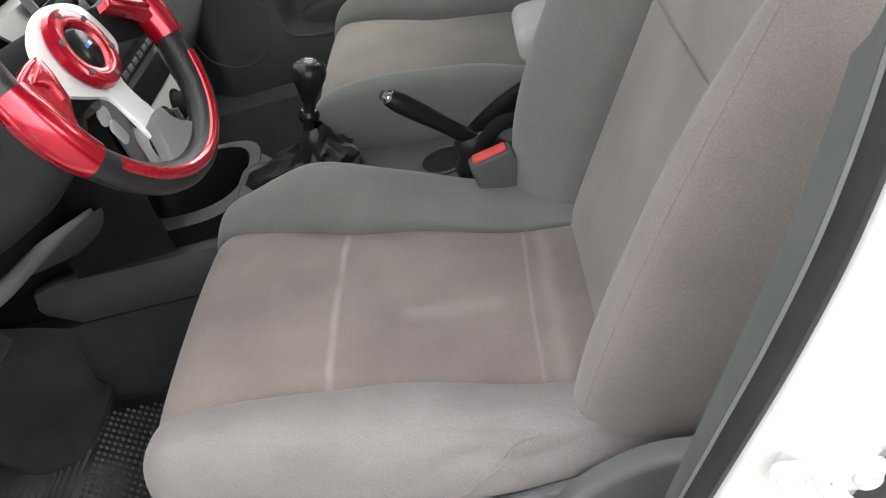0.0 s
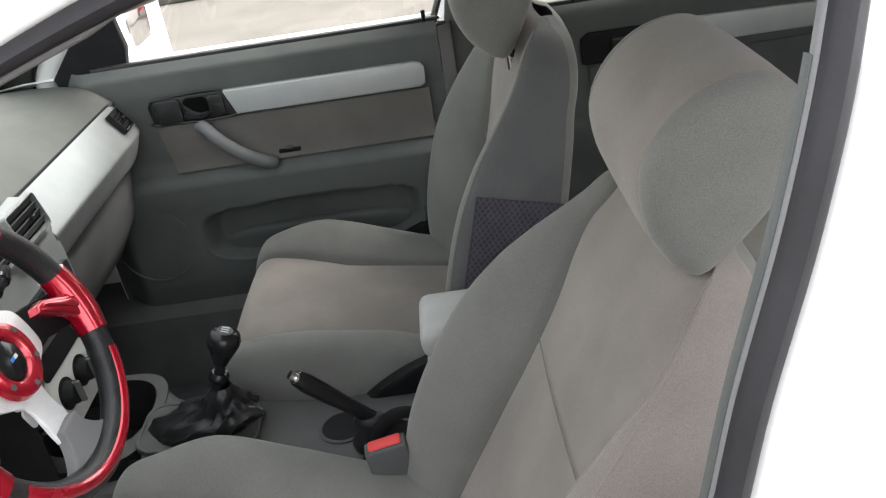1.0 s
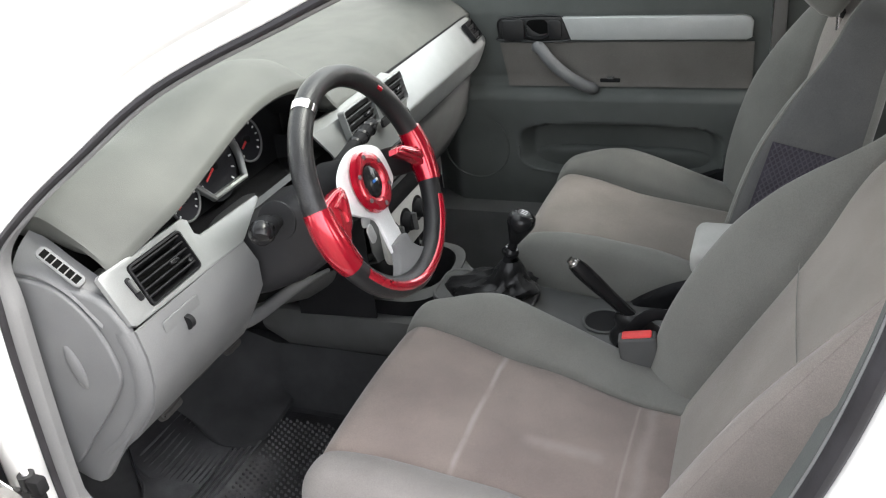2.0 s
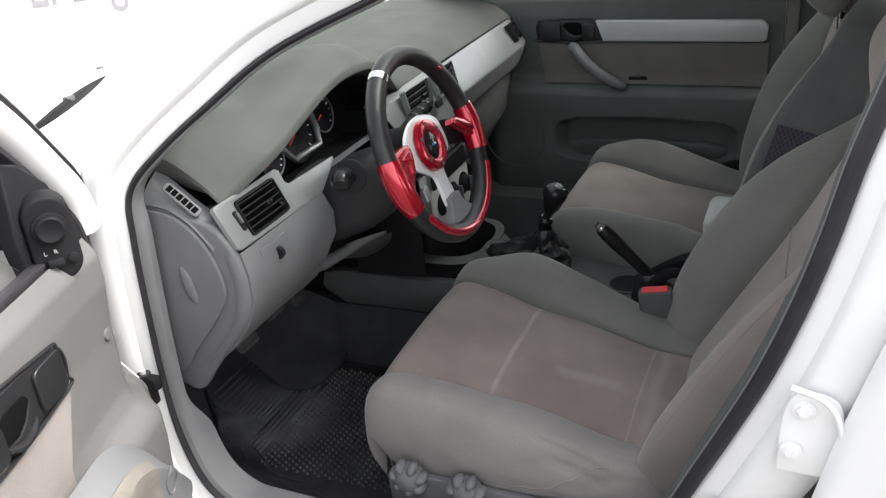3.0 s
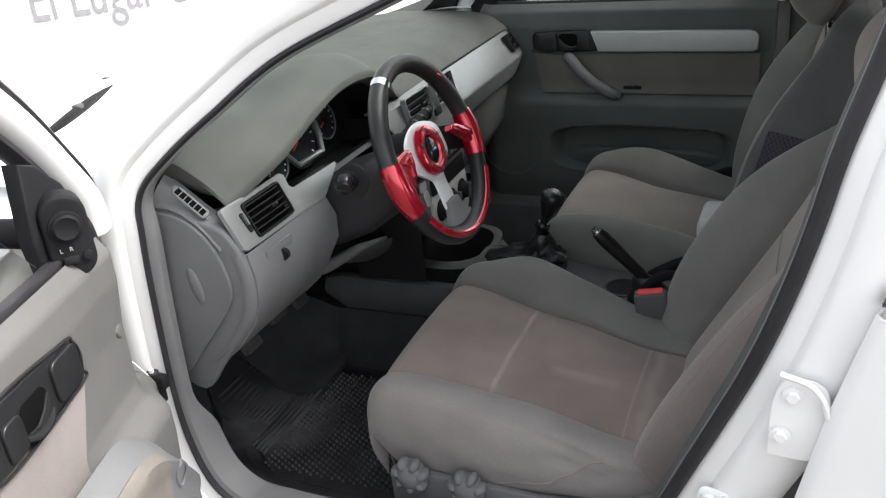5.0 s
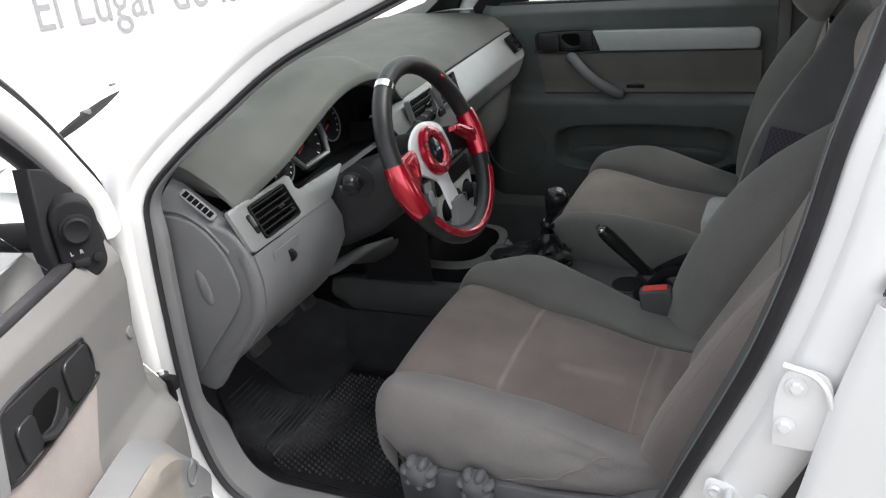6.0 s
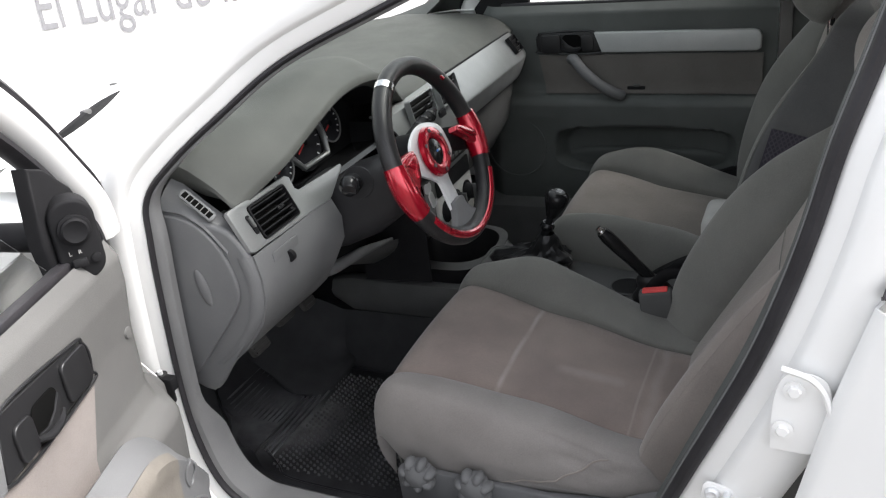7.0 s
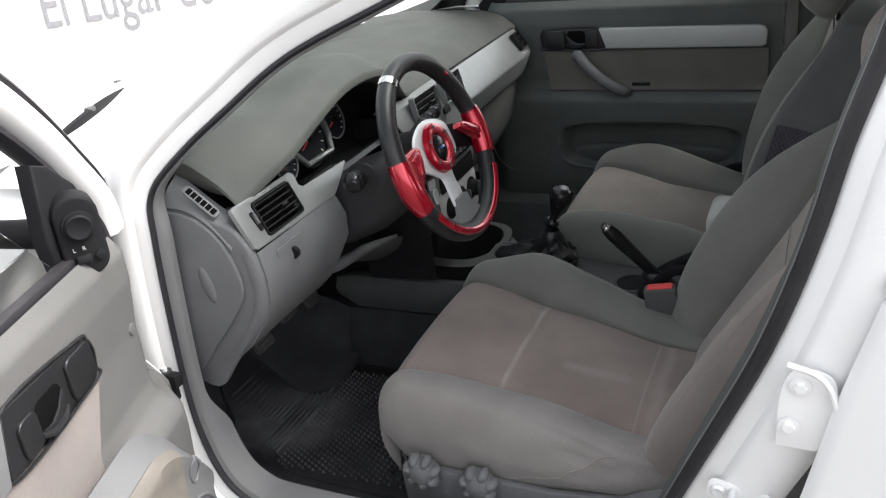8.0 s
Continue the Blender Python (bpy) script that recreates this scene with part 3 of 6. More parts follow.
# ---- floor ----
def floor_and_mat():
    rows = []
    for x, z in ((-0.98, 0.62), (-0.84, 0.42), (-0.72, 0.28), (-0.62, 0.235), (-0.3, 0.225), (0.6, 0.225), (1.55, 0.26)):
        rows.append([(x, y, z) for y in np.linspace(-0.73, 0.73, 9)])
    ob = part("floor", sheet(rows, 0.01), CARPET)
    tagged(ob, "black carpeted car floor", "floor", kind="structure")
    mat = thing("floor_mat", (-0.4, -0.36, 0.24), "dusty black ribbed rubber floor mat before the driver's seat", "mat")
    out = [(-0.02, -0.585), (-0.2, -0.588), (-0.34, -0.588), (-0.44, -0.58), (-0.52, -0.556), (-0.585, -0.507), (-0.628, -0.462), (-0.64, -0.40), (-0.64, -0.3), (-0.64, -0.18), (-0.6, -0.15), (-0.5, -0.14), (-0.02, -0.14)]
    m = Matrix.Translation((0, 0, 0.236))
    part("sheet", prism(out, m, 0.008, 0.003), MAT_RUBBER, mat)
    # raised wavy lip along the sill side, climbing the bulkhead
    edge = [(-0.02, -0.588, 0.256), (-0.2, -0.592, 0.256), (-0.34, -0.592, 0.257), (-0.44, -0.586, 0.258), (-0.515, -0.563, 0.262), (-0.565, -0.527, 0.268), (-0.598, -0.500, 0.262), (-0.625, -0.470, 0.262), (-0.645, -0.440, 0.272), (-0.672, -0.420, 0.276), (-0.70, -0.395, 0.284), (-0.735, -0.362, 0.312), (-0.765, -0.33, 0.345)]
    lip = catmull(edge, 60)
    rows = []
    for k, q in enumerate(lip):
        t = (lip[min(k + 1, 59)] - lip[max(k - 1, 0)])
        side = np.array([-t[1], t[0], 0]) / max(np.hypot(t[0], t[1]), 1e-6)
        rows.append([q + side * o + np.array([0, 0, h]) for o, h in ((-0.03, -0.016), (-0.014, -0.010), (-0.004, -0.001), (0.0, 0.003), (0.005, 0.001), (0.007, -0.012))])
    part("lip", sheet(rows, 0.003), MAT_RUBBER, mat, "raised wavy rubber lip")
    groove = [Vector((x + 0.045 * (1 if x < -0.5 else 0), y + 0.035, 0.2465)) for x, y in out[1:8]]
    part("border_rib", tube(catmull(groove, 40), 0.0028, 6), MAT_RUBBER, mat)
    bm = bmesh.new()
    x = -0.60
    row = 0
    while x < -0.10:
        y = -0.525 + 0.0062 * (row % 2)
        while y < -0.17:
            ribbed = x < -0.50 and y < -0.235
            if not ribbed and (x > -0.52 or y > -0.46):
                c = Vector((x, y, 0.244))
                d = 0.0028
                vs = [bm.verts.new(c + Vector((a * d, b * d, 0))) for a, b in ((-1, -.6), (1, -.6), (1, .6), (-1, .6))]
                ws = [bm.verts.new(c + Vector((a * d * .6, b * d * .6, 0.0055))) for a, b in ((-1, -.6), (1, -.6), (1, .6), (-1, .6))]
                bm.faces.new(ws)
                for k in range(4):
                    bm.faces.new((vs[k], vs[(k + 1) % 4], ws[(k + 1) % 4], ws[k]))
            y += 0.0124
        x += 0.0125
        row += 1
    tagged(part("studs", bm, STUD_RUBBER, mat, smooth=False), kind="stuff")
    # front of the mat, turned up the bulkhead
    rows = []
    for x, z, ya in ((-0.55, 0.246, -0.50), (-0.60, 0.2475, -0.485), (-0.64, 0.252, -0.445), (-0.69, 0.276, -0.41), (-0.735, 0.31, -0.37), (-0.79, 0.37, -0.34), (-0.83, 0.425, -0.33)):
        rows.append([(x, y, z + 0.002 * math.sin(40 * y)) for y in np.linspace(ya, -0.17, 14)])
    part("upturned_front", sheet(rows, 0.005), MAT_RUBBER, mat)
    for k in range(16):
        x = -0.695 + 0.0125 * k
        z = float(np.interp(x, (-0.735, -0.69, -0.64, -0.60, -0.55, -0.44), (0.31, 0.276, 0.252, 0.2475, 0.246, 0.245))) + 0.003
        near = float(np.interp(x, (-0.70, -0.64, -0.58, -0.50), (-0.39, -0.425, -0.465, -0.50)))
        part("rib", tube([(x, near, z - 0.002), (x + 0.001, near + 0.01, z), (x + 0.002, -0.34, z), (x + 0.003, -0.25, z)], 0.0026, 6), STUD_RUBBER, mat)
    # loose carpet hanging over the front of the mat
    low = catmull([(-0.78, -0.205, 0.372), (-0.735, -0.212, 0.322), (-0.68, -0.238, 0.285), (-0.63, -0.270, 0.264), (-0.575, -0.289, 0.258), (-0.525, -0.279, 0.257), (-0.502, -0.245, 0.257), (-0.498, -0.19, 0.257), (-0.50, -0.12, 0.262)], 30)
    high = catmull([(-0.86, -0.44, 0.47), (-0.85, -0.36, 0.47), (-0.84, -0.28, 0.47), (-0.83, -0.2, 0.47), (-0.80, -0.13, 0.46), (-0.74, -0.10, 0.44), (-0.66, -0.09, 0.41), (-0.58, -0.09, 0.39), (-0.52, -0.09, 0.37)], 30)
    rows = [[tuple(low[k])[0:2] + (low[k][2] - 0.012,) for k in range(30)]]
    for t in np.linspace(0, 1, 12):
        rows.append([tuple(low[k] * (1 - t) + high[k] * t + np.array([-0.03, 0, -0.05]) * math.sin(math.pi * t) * 0.7 + np.array([0, 0, 0.006]) * smooth01(t / 0.1)) for k in range(30)])
    flap = thing("footwell_carpet", (-0.6, -0.25, 0.25), "black carpet piece curling over the floor mat", "carpet")
    part("carpet_sheet", sheet(rows), CARPET, flap)


floor_and_mat()


def pedals():
    for name, y, x, z, w in (("clutch_pedal", -0.475, -0.505, 0.515, 0.055), ("brake_pedal", -0.375, -0.505, 0.53, 0.06), ("accelerator_pedal", -0.27, -0.515, 0.505, 0.045)):
        ob = thing(name, (x, y, z), "worn black rubber pedal hanging under the dashboard", "pedal", "foot pedals")
        m = frame_m((x, y, z), (0, 1, 0), (-0.5, 0, 0.86))
        part("pad", prism(rounded(w, 0.05, 0.008), m, 0.012, 0.003), WORN_RUBBER, ob)
        for k in range(5):
            part("rib", box((-w * .42, -0.02 + 0.009 * k, 0.012), (w * .42, -0.016 + 0.009 * k, 0.015), m=m), WORN_RUBBER, ob)
        part("arm", tube(catmull([(x - 0.01, y, z), (x - 0.06, y + 0.01, z + 0.1), (x - 0.08, y + 0.015, z + 0.24)], 8), 0.008, 8), BLACK, ob)


pedals()


# ---- seats ----
def seat(name, label, y0, x0, zoff, base, lean, inner, driver, outer_rise=1.0, rest=(0.0, 0.0, 1.0, 1.0, 0.143, 0.0)):
    """inner: +1 if the seat's inner (tunnel) side faces +y. base: x of the backrest's foot. rest: the headrest's rise, reach, two scales, half width and tilt."""
    ob = thing(name, (x0 + 0.2, y0, 0.24), label, "car seat", "front seats")
    # cushion: stations of x, panel height, half panel, half width, bolster rise, side foot
    st = [(-0.005, 0.395, 0.165, 0.205, 0.0, 0.34), (-0.022, 0.45, 0.172, 0.218, 0.004, 0.34), (-0.02, 0.505, 0.176, 0.228, 0.010, 0.34), (0.012, 0.540, 0.176, 0.240, 0.02, 0.34),
          (0.075, 0.537, 0.168, 0.248, 0.034, 0.34), (0.14, 0.522, 0.160, 0.252, 0.046, 0.34), (0.195, 0.508, 0.154, 0.253, 0.05, 0.34), (0.30, 0.492, 0.149, 0.253, 0.046, 0.34),
          (0.40, 0.478, 0.145, 0.250, 0.034, 0.34), (0.48, 0.470, 0.143, 0.240, 0.026, 0.34), (0.54, 0.46, 0.14, 0.225, 0.02, 0.34)]
    st = catmull(st, 72)
    groove = 0.005

    def place(y, z, x):
        return (x0 + x, y0 + y, z + zoff)

    pan, bol = [], {1: [], -1: []}
    for x, zp, p, w, b_all, zb in st:
        crease = -0.004 * math.exp(-(((x - 0.195) / 0.008) ** 2))
        drift = -0.03 * inner * smooth01((x - 0.24) / 0.2) if driver else 0.0
        pan.append([place(t * p + drift, zp + 0.008 * (1 - t * t) - groove * abs(t) ** 14 + crease * (1 - abs(t) ** 6), x) for t in np.linspace(-1, 1, 25)])
        for s in (1, -1):
            p_s = p + s * drift
            foot = 0.388 + 0.035 * smooth01((0.04 - x) / 0.06) if driver and s != inner else zb
            b = b_all * (1.0 - 0.5 * smooth01((x - 0.26) / 0.16)) if s == inner else b_all * (0.5 if driver else 0.9)
            b += 0.03 * math.exp(-(((x - 0.165) / (0.085 if driver else 0.12)) ** 2)) if s > 0 else 0.0
            sec = [(p_s, zp - groove), (p_s + 0.004, zp + 0.3 * b), (p_s + 0.3 * (w - p_s), zp + 0.85 * b), (p_s + 0.62 * (w - p_s), zp + b), (p_s + 0.86 * (w - p_s), zp + 0.72 * b - 0.004), (w, zp - 0.02), (w + 0.003, zp - 0.06), (w - 0.004, (zp - 0.06 + foot) / 2), (w - 0.012, foot)]
            line = catmull(sec, 40)
            if driver and s != inner:
                fold = smooth01((x - 0.2) / 0.12) * (1 - smooth01((x - 0.46) / 0.08))
                creased = []
                for k, (y, z) in enumerate(line):
                    lift = 0.003 * fold * smooth01((k - 14) / 8) * math.sin(26 * x + 0.4 * k + 2 * noise.noise(Vector((9 * x, 0.2 * k, 0))))
                    for at, slope, deep, lo, hi in ((21.0, 26.0, 0.0042, 0.26, 0.43), (24.0, 22.0, 0.0036, 0.29, 0.42), (27.0, -60.0, 0.005, 0.33, 0.45), (17.5, 10.0, 0.003, 0.33, 0.47)):
                        lift -= deep * math.exp(-(((k - at - slope * (x - 0.36)) / 0.9) ** 2)) * smooth01((x - lo) / 0.04) * smooth01((hi - x) / 0.04)
                    creased.append((y + lift, z))
                line = creased
            bol[s].append([place(s * y, z, x) for y, z in line])
    part("cushion_panel", sheet(pan), CUSHION_CLOTH if driver else PANEL_CLOTH, ob, "brown-grey velour cushion panel with worn crease")
    for s in (1, -1):
        part("cushion_bolster", sheet(bol[s]), LIT_SKIRT_CLOTH if driver and s != inner else BOLSTER_CLOTH, ob, "grey velour side bolster")
    if driver:
        rear = bol[-inner]
        part("skirt_seam", tube([rear[i][k] for i, k in zip(range(44, 58), np.linspace(39, 21, 14).astype(int))], 0.0016, 6), LIT_SIDE_CLOTH, ob)
    # frame under the cushion
    part("seat_frame", box((x0 + 0.0, y0 - 0.2, 0.25), (x0 + 0.5, y0 + 0.2, 0.43 + zoff), 0.02), BLACK, ob)
    part("front_apron", sheet([[place(y, z, x) for y in np.linspace(-0.2, 0.2, 7)] for x, z in ((-0.005, 0.396), (0.0, 0.36), (0.01, 0.33))], 0.004), BOLSTER_CLOTH, ob)
    for s in (-1, 1):
        part("seat_rail", box((x0 + 0.02, y0 + s * 0.18 - 0.02, 0.225), (x0 + 0.52, y0 + s * 0.18 + 0.02, 0.262), 0.004), DARK_GREY, ob)
    # backrest in its own axes: along (up the back), n (towards the front)
    ca, sa = math.cos(radians(lean)), math.sin(radians(lean))
    zb0 = 0.47

    def back(a, y, n):
        return (base + sa * a - ca * n, y0 + y, zb0 + ca * a + sa * n)

    bs = [(-0.075, 0.130, 0.185, 0.02, -0.02, -0.09), (-0.05, 0.138, 0.215, 0.045, -0.012, -0.11), (0.0, 0.142, 0.238, 0.066, -0.006, -0.12), (0.08, 0.145, 0.248, 0.086, -0.006, -0.125), (0.18, 0.148, 0.25, 0.092, -0.008, -0.125),
          (0.28, 0.150, 0.247, 0.086, -0.01, -0.12), (0.36, 0.156, 0.238, 0.066, -0.01, -0.115), (0.42, 0.17, 0.222, 0.042, -0.008, -0.11), (0.465, 0.18, 0.203, 0.022, -0.01, -0.105), (0.505, 0.168, 0.186, 0.008, -0.014, -0.104), (0.545, 0.15, 0.165, -0.002, -0.018, -0.098), (0.572, 0.115, 0.125, -0.022, -0.032, -0.09), (0.582, 0.06, 0.066, -0.046, -0.05, -0.072)]
    if not driver:
        bs = [(a, p, w + float(np.interp(a, (0.3, 0.4, 0.53, 0.562, 0.582), (0, 0.72, 0.72, 0.5, 0))) * max(0.0, 0.244 - w), b, n0, nb) for a, p, w, b, n0, nb in bs]
    bs = catmull(bs, 56)
    pan, shell, bol, flank = [], [], {1: [], -1: []}, []
    for a, p, w, b, n0, nb in bs:
        pan.append([back(a, t * p, n0 + 0.004 * (1 - t * t) - 0.004 * abs(t) ** 14) for t in np.linspace(-1, 1, 25)])
        for s in (1, -1):
            d = w - p
            e = (b - n0) * ((1.0 if driver else 0.8) if s == inner else outer_rise)
            sec = [(p, n0 - 0.004), (p + 0.06 * d, n0 + 0.25 * e), (p + 0.36 * d, n0 + 0.72 * e), (p + 0.66 * d, n0 + 0.99 * e), (p + 0.86 * d, n0 + 0.96 * e), (w, n0 + 0.66 * e), (w + 0.004, n0 + 0.1 * e - 0.01), (w, (n0 + nb) / 2), (w - 0.012, nb + 0.02)]
            line = [back(a, s * y, n) for y, n in catmull(sec, 34)]
            if not driver and s == inner:
                flank.append(line[17:])
                line = line[:18]
            bol[s].append(line)
        sec = [(-w + 0.012, nb + 0.02), (-w + 0.03, nb + 0.004), (-w * 0.6, nb), (0, nb - 0.004), (w * 0.6, nb), (w - 0.03, nb + 0.004), (w - 0.012, nb + 0.02)]
        shell.append([back(a, y, n) for y, n in catmull(sec, 17)])
    part("backrest_panel", sheet(pan), PANEL_CLOTH, ob, "brown-grey velour backrest panel")
    # the driver's outer bolster takes the cloth with doorway light in its colour
    for s in (1, -1):
        part("backrest_bolster", sheet(bol[s]), BOLSTER_CLOTH if s == inner or not driver else LIT_SIDE_CLOTH, ob, "dark green-grey velour bolster")
    part("backrest_shell", sheet(shell), BOLSTER_CLOTH, ob)
    if flank:
        part("backrest_flank", sheet(flank), KNIT_CLOTH, ob, "charcoal knit backrest side")
        part("flank_seam", tube([row[0] for row in flank[4:-4]], 0.0022, 6), BOLSTER_CLOTH, ob)
    if driver:
        seam, seam2 = [], []
        for a, p, w, b, n0, nb in bs[3:-6]:
            e = (b - n0) * outer_rise
            seam.append(back(a, -inner * (p + 0.5 * (w - p)), n0 + 0.87 * e))
            seam2.append(back(a, -inner * (p + 0.93 * (w - p)), n0 + 0.84 * e))
        part("bolster_seam", tube(seam, 0.0018, 6), LIT_SIDE_CLOTH, ob)
        part("bolster_seam", tube(seam2, 0.0018, 6), LIT_SIDE_CLOTH, ob)
    # crossing seam lines on the backrest panel
    part("cross_seam", tube([back(0.312, y, -0.0065 + 0.004 * (1 - (y / 0.15) ** 2)) for y in np.linspace(-0.147, 0.147, 9)], 0.0007, 6), BOLSTER_CLOTH, ob)
    # headrest
    prof = [(0.545, -0.035), (0.566, 0.005), (0.61, 0.04), (0.66, 0.048), (0.71, 0.036), (0.745, 0.010), (0.757, -0.02), (0.745, -0.058), (0.70, -0.078), (0.62, -0.076), (0.552, -0.062)]
    prof = catmull(prof + prof[:1], 40)[:-1]
    cen = np.array([0.655, -0.015])

    da, dn, ka, kn_, half, tilt = rest
    ct, sn = math.cos(tilt), math.sin(tilt)
    shape = [((a - cen[0]) * ka, (n - cen[1]) * kn_) for a, n in prof]
    shape = [(a * ct - n * sn, a * sn + n * ct) for a, n in shape]

    def ring(y, k):
        return [back(cen[0] + da + a * k, y * half / 0.143, cen[1] + dn + n * k) for a, n in shape]

    part("headrest_core", sheet([ring(y, k) for y, k in ((-0.113, 0.985), (-0.11, 1.0), (-0.06, 1.012), (0.0, 1.015), (0.06, 1.012), (0.11, 1.0), (0.113, 0.985))], closed=True, ends=True), PANEL_CLOTH, ob, "brown-grey velour headrest centre")
    for s in (1, -1):
        rows = [ring(s * y, k) for y, k in ((0.1135, 0.985), (0.118, 0.99), (0.128, 0.955), (0.136, 0.88), (0.141, 0.76), (0.143, 0.55), (0.144, 0.25))]
        part("headrest_side", sheet(rows, closed=True, ends=True), BOLSTER_CLOTH, ob, "green-grey velour headrest side")
        part("headrest_post", rod(back(0.49, s * 0.06, -0.05 + dn * 0.6), back(0.60, s * 0.06, -0.03 + dn * 0.8), 0.006, 12), CHROME, ob, "chrome headrest post")
        if not driver:
            part("post_collar", turned([(0, 0), (0.013, 0), (0.012, 0.012), (0, 0.012)], frame_m(back(0.525, s * 0.06, -0.052 + dn * 0.6), (0, 1, 0), (ca, 0, -sa)), 16), BLACK, ob)
    # recliner cover at the hinge, outer and inner
    for s in (1, -1):
        y = y0 + s * 0.258
        if driver:
            out = [(base - 0.085, 0.345), (base + 0.10, 0.345), (base + 0.115, 0.40), (base + 0.085, 0.445), (base + 0.02, 0.45), (base - 0.05, 0.42), (base - 0.08, 0.385)]
        else:
            out = [(base - 0.225, 0.40), (base + 0.04, 0.40), (base + 0.05, 0.50), (base - 0.04, 0.53), (base - 0.105, 0.514), (base - 0.161, 0.487), (base - 0.212, 0.448)]
        m = frame_m((0, y, 0), (1, 0, 0), (0, 0, 1))
        if s > 0:
            m = m @ Matrix.Translation((0, 0, -0.026))
            part("recliner_cover", prism(catmull(out + out[:1], 36)[:-1].tolist(), m, 0.026, 0.0), BLACK, ob, "black plastic recliner cover")
        else:
            part("recliner_cover", prism(catmull(out + out[:1], 36)[:-1].tolist(), m, 0.026, 0.010, 4), GREY if driver else BLACK, ob, "plastic recliner cover")
    # side valance with its knobs
    ys = y0 - inner * (0.247 if driver else 0.262)
    out = [(x0 + 0.03, 0.27), (x0 + 0.55, 0.27), (x0 + 0.56, 0.425), (x0 + 0.44, 0.41), (x0 + 0.30, 0.395), (x0 + 0.06, 0.40), (x0 + 0.025, 0.385)]
    m = frame_m((0, ys, 0), (1, 0, 0), (0, 0, 1))
    part("side_valance", prism([(x, z) for x, z in out], m if inner > 0 else m @ Matrix.Translation((0, 0, -0.012)), 0.012, 0.004), GREY, ob, "grey plastic seat side cover")
    if driver:
        for kx, kz in ((-0.080, 0.405), (0.024, 0.399)):
            c = Vector((kx, ys - 0.012, kz))
            kn = part("height_knob", turned([(0, 0), (0.024, 0), (0.026, 0.012), (0.023, 0.026), (0.013, 0.033), (0, 0.034)], frame_m(c, (1, 0, 0), (0, 0, 1)), 28), GREY, ob, "grey lobed adjuster knob")
            for k in range(7):
                a = 2 * math.pi * k / 7 + 0.25
                d = Vector((math.cos(a), 0, math.sin(a)))
                lob = bmesh.new()
                bmesh.ops.create_icosphere(lob, subdivisions=2, radius=1.0)
                mm = frame_m(c + d * 0.0235 + Vector((0, -0.015, 0)), d, (0, 1, 0)) @ Matrix.Diagonal((0.0125, 0.017, 0.0095, 1))
                for v in lob.verts:
                    v.co = mm @ v.co
                part("lobe", lob, GREY, kn)
    else:
        # net pocket on the tunnel side of the backrest
        rows = []
        for a in np.linspace(0.15, 0.33, 8):
            rows.append([back(a, -0.2545, n) for n in np.linspace(0.045, -0.105, 8)])
        part("side_net_backing", sheet(rows, 0.002), MESH_CLOTH, ob)
        bm = bmesh.new()
        for k in range(-16, 18):
            for d in (1, -1):
                pts = []
                for a in np.linspace(0.15, 0.33, 14):
                    n = -0.03 + 0.0095 * k + d * (a - 0.24) * 0.7
                    if -0.104 < n < 0.044:
                        pts.append(back(a, -0.257, n))
                if len(pts) > 1:
                    tube(pts, 0.0012, 5, bm)
        tagged(part("side_net", bm, NET_CORD, ob, "violet-black diamond net"), kind="stuff")
    return ob


seat("front_seat", "brown-grey velour driver's seat with worn cushion", -0.368, -0.155, 0.0, 0.322, 28.8, 1, True, 0.58, (0.002, 0.03, 0.9, 1.0, 0.137, -0.11))
seat("front_seat", "brown-grey velour passenger seat with side net", 0.352, -0.045, 0.0, 0.392, 14.0, -1, False, 1.0, (-0.022, 0.062, 1.0, 1.05, 0.15, -0.05))


def rear_bench():
    ob = thing("rear_bench", (1.2, 0, 0.24), "dark grey velour rear bench seat", "car seat")
    rows = []
    for x, z in ((0.86, 0.30), (0.84, 0.42), (0.88, 0.47), (1.1, 0.47), (1.3, 0.44)):
        rows.append([(x, y, z - 0.02 * abs(y / 0.62) ** 4) for y in np.linspace(-0.62, 0.62, 15)])
    part("bench_cushion", sheet(rows, 0.03), BOLSTER_CLOTH, ob)
    rows = []
    for x, z in ((1.28, 0.42), (1.27, 0.55), (1.34, 0.8), (1.42, 0.95), (1.5, 0.96)):
        rows.append([(x, y, z - 0.02 * abs(y / 0.62) ** 4) for y in np.linspace(-0.62, 0.62, 15)])
    part("bench_back", sheet(rows, 0.03), BOLSTER_CLOTH, ob)


rear_bench()


# ---- dashboard ----
PAD_EDGE = ((-0.72, 0.908), (-0.69, 0.913), (-0.65, 0.926), (-0.60, 0.943), (-0.55, 0.960), (-0.50, 0.976), (-0.45, 0.991), (-0.40, 1.005), (-0.35, 1.014), (-0.29, 1.016), (-0.22, 1.008), (-0.17, 0.99), (-0.135, 0.955), (-0.115, 0.930), (-0.08, 0.920), (0.0, 0.914), (0.13, 0.911), (0.70, 0.908))


def edge_z(y):
    """Height of the pad's rear edge across the car."""
    ys, zs = zip(*PAD_EDGE)
    return sum(float(np.interp(y + k * 0.012, ys, zs)) for k in (-2, -1, 0, 1, 2)) / 5


def edge_x(y):
    return -0.287 - 0.016 * smooth01((y + 0.16) / 0.12) - 0.024 * smooth01((-0.54 - y) / 0.14)


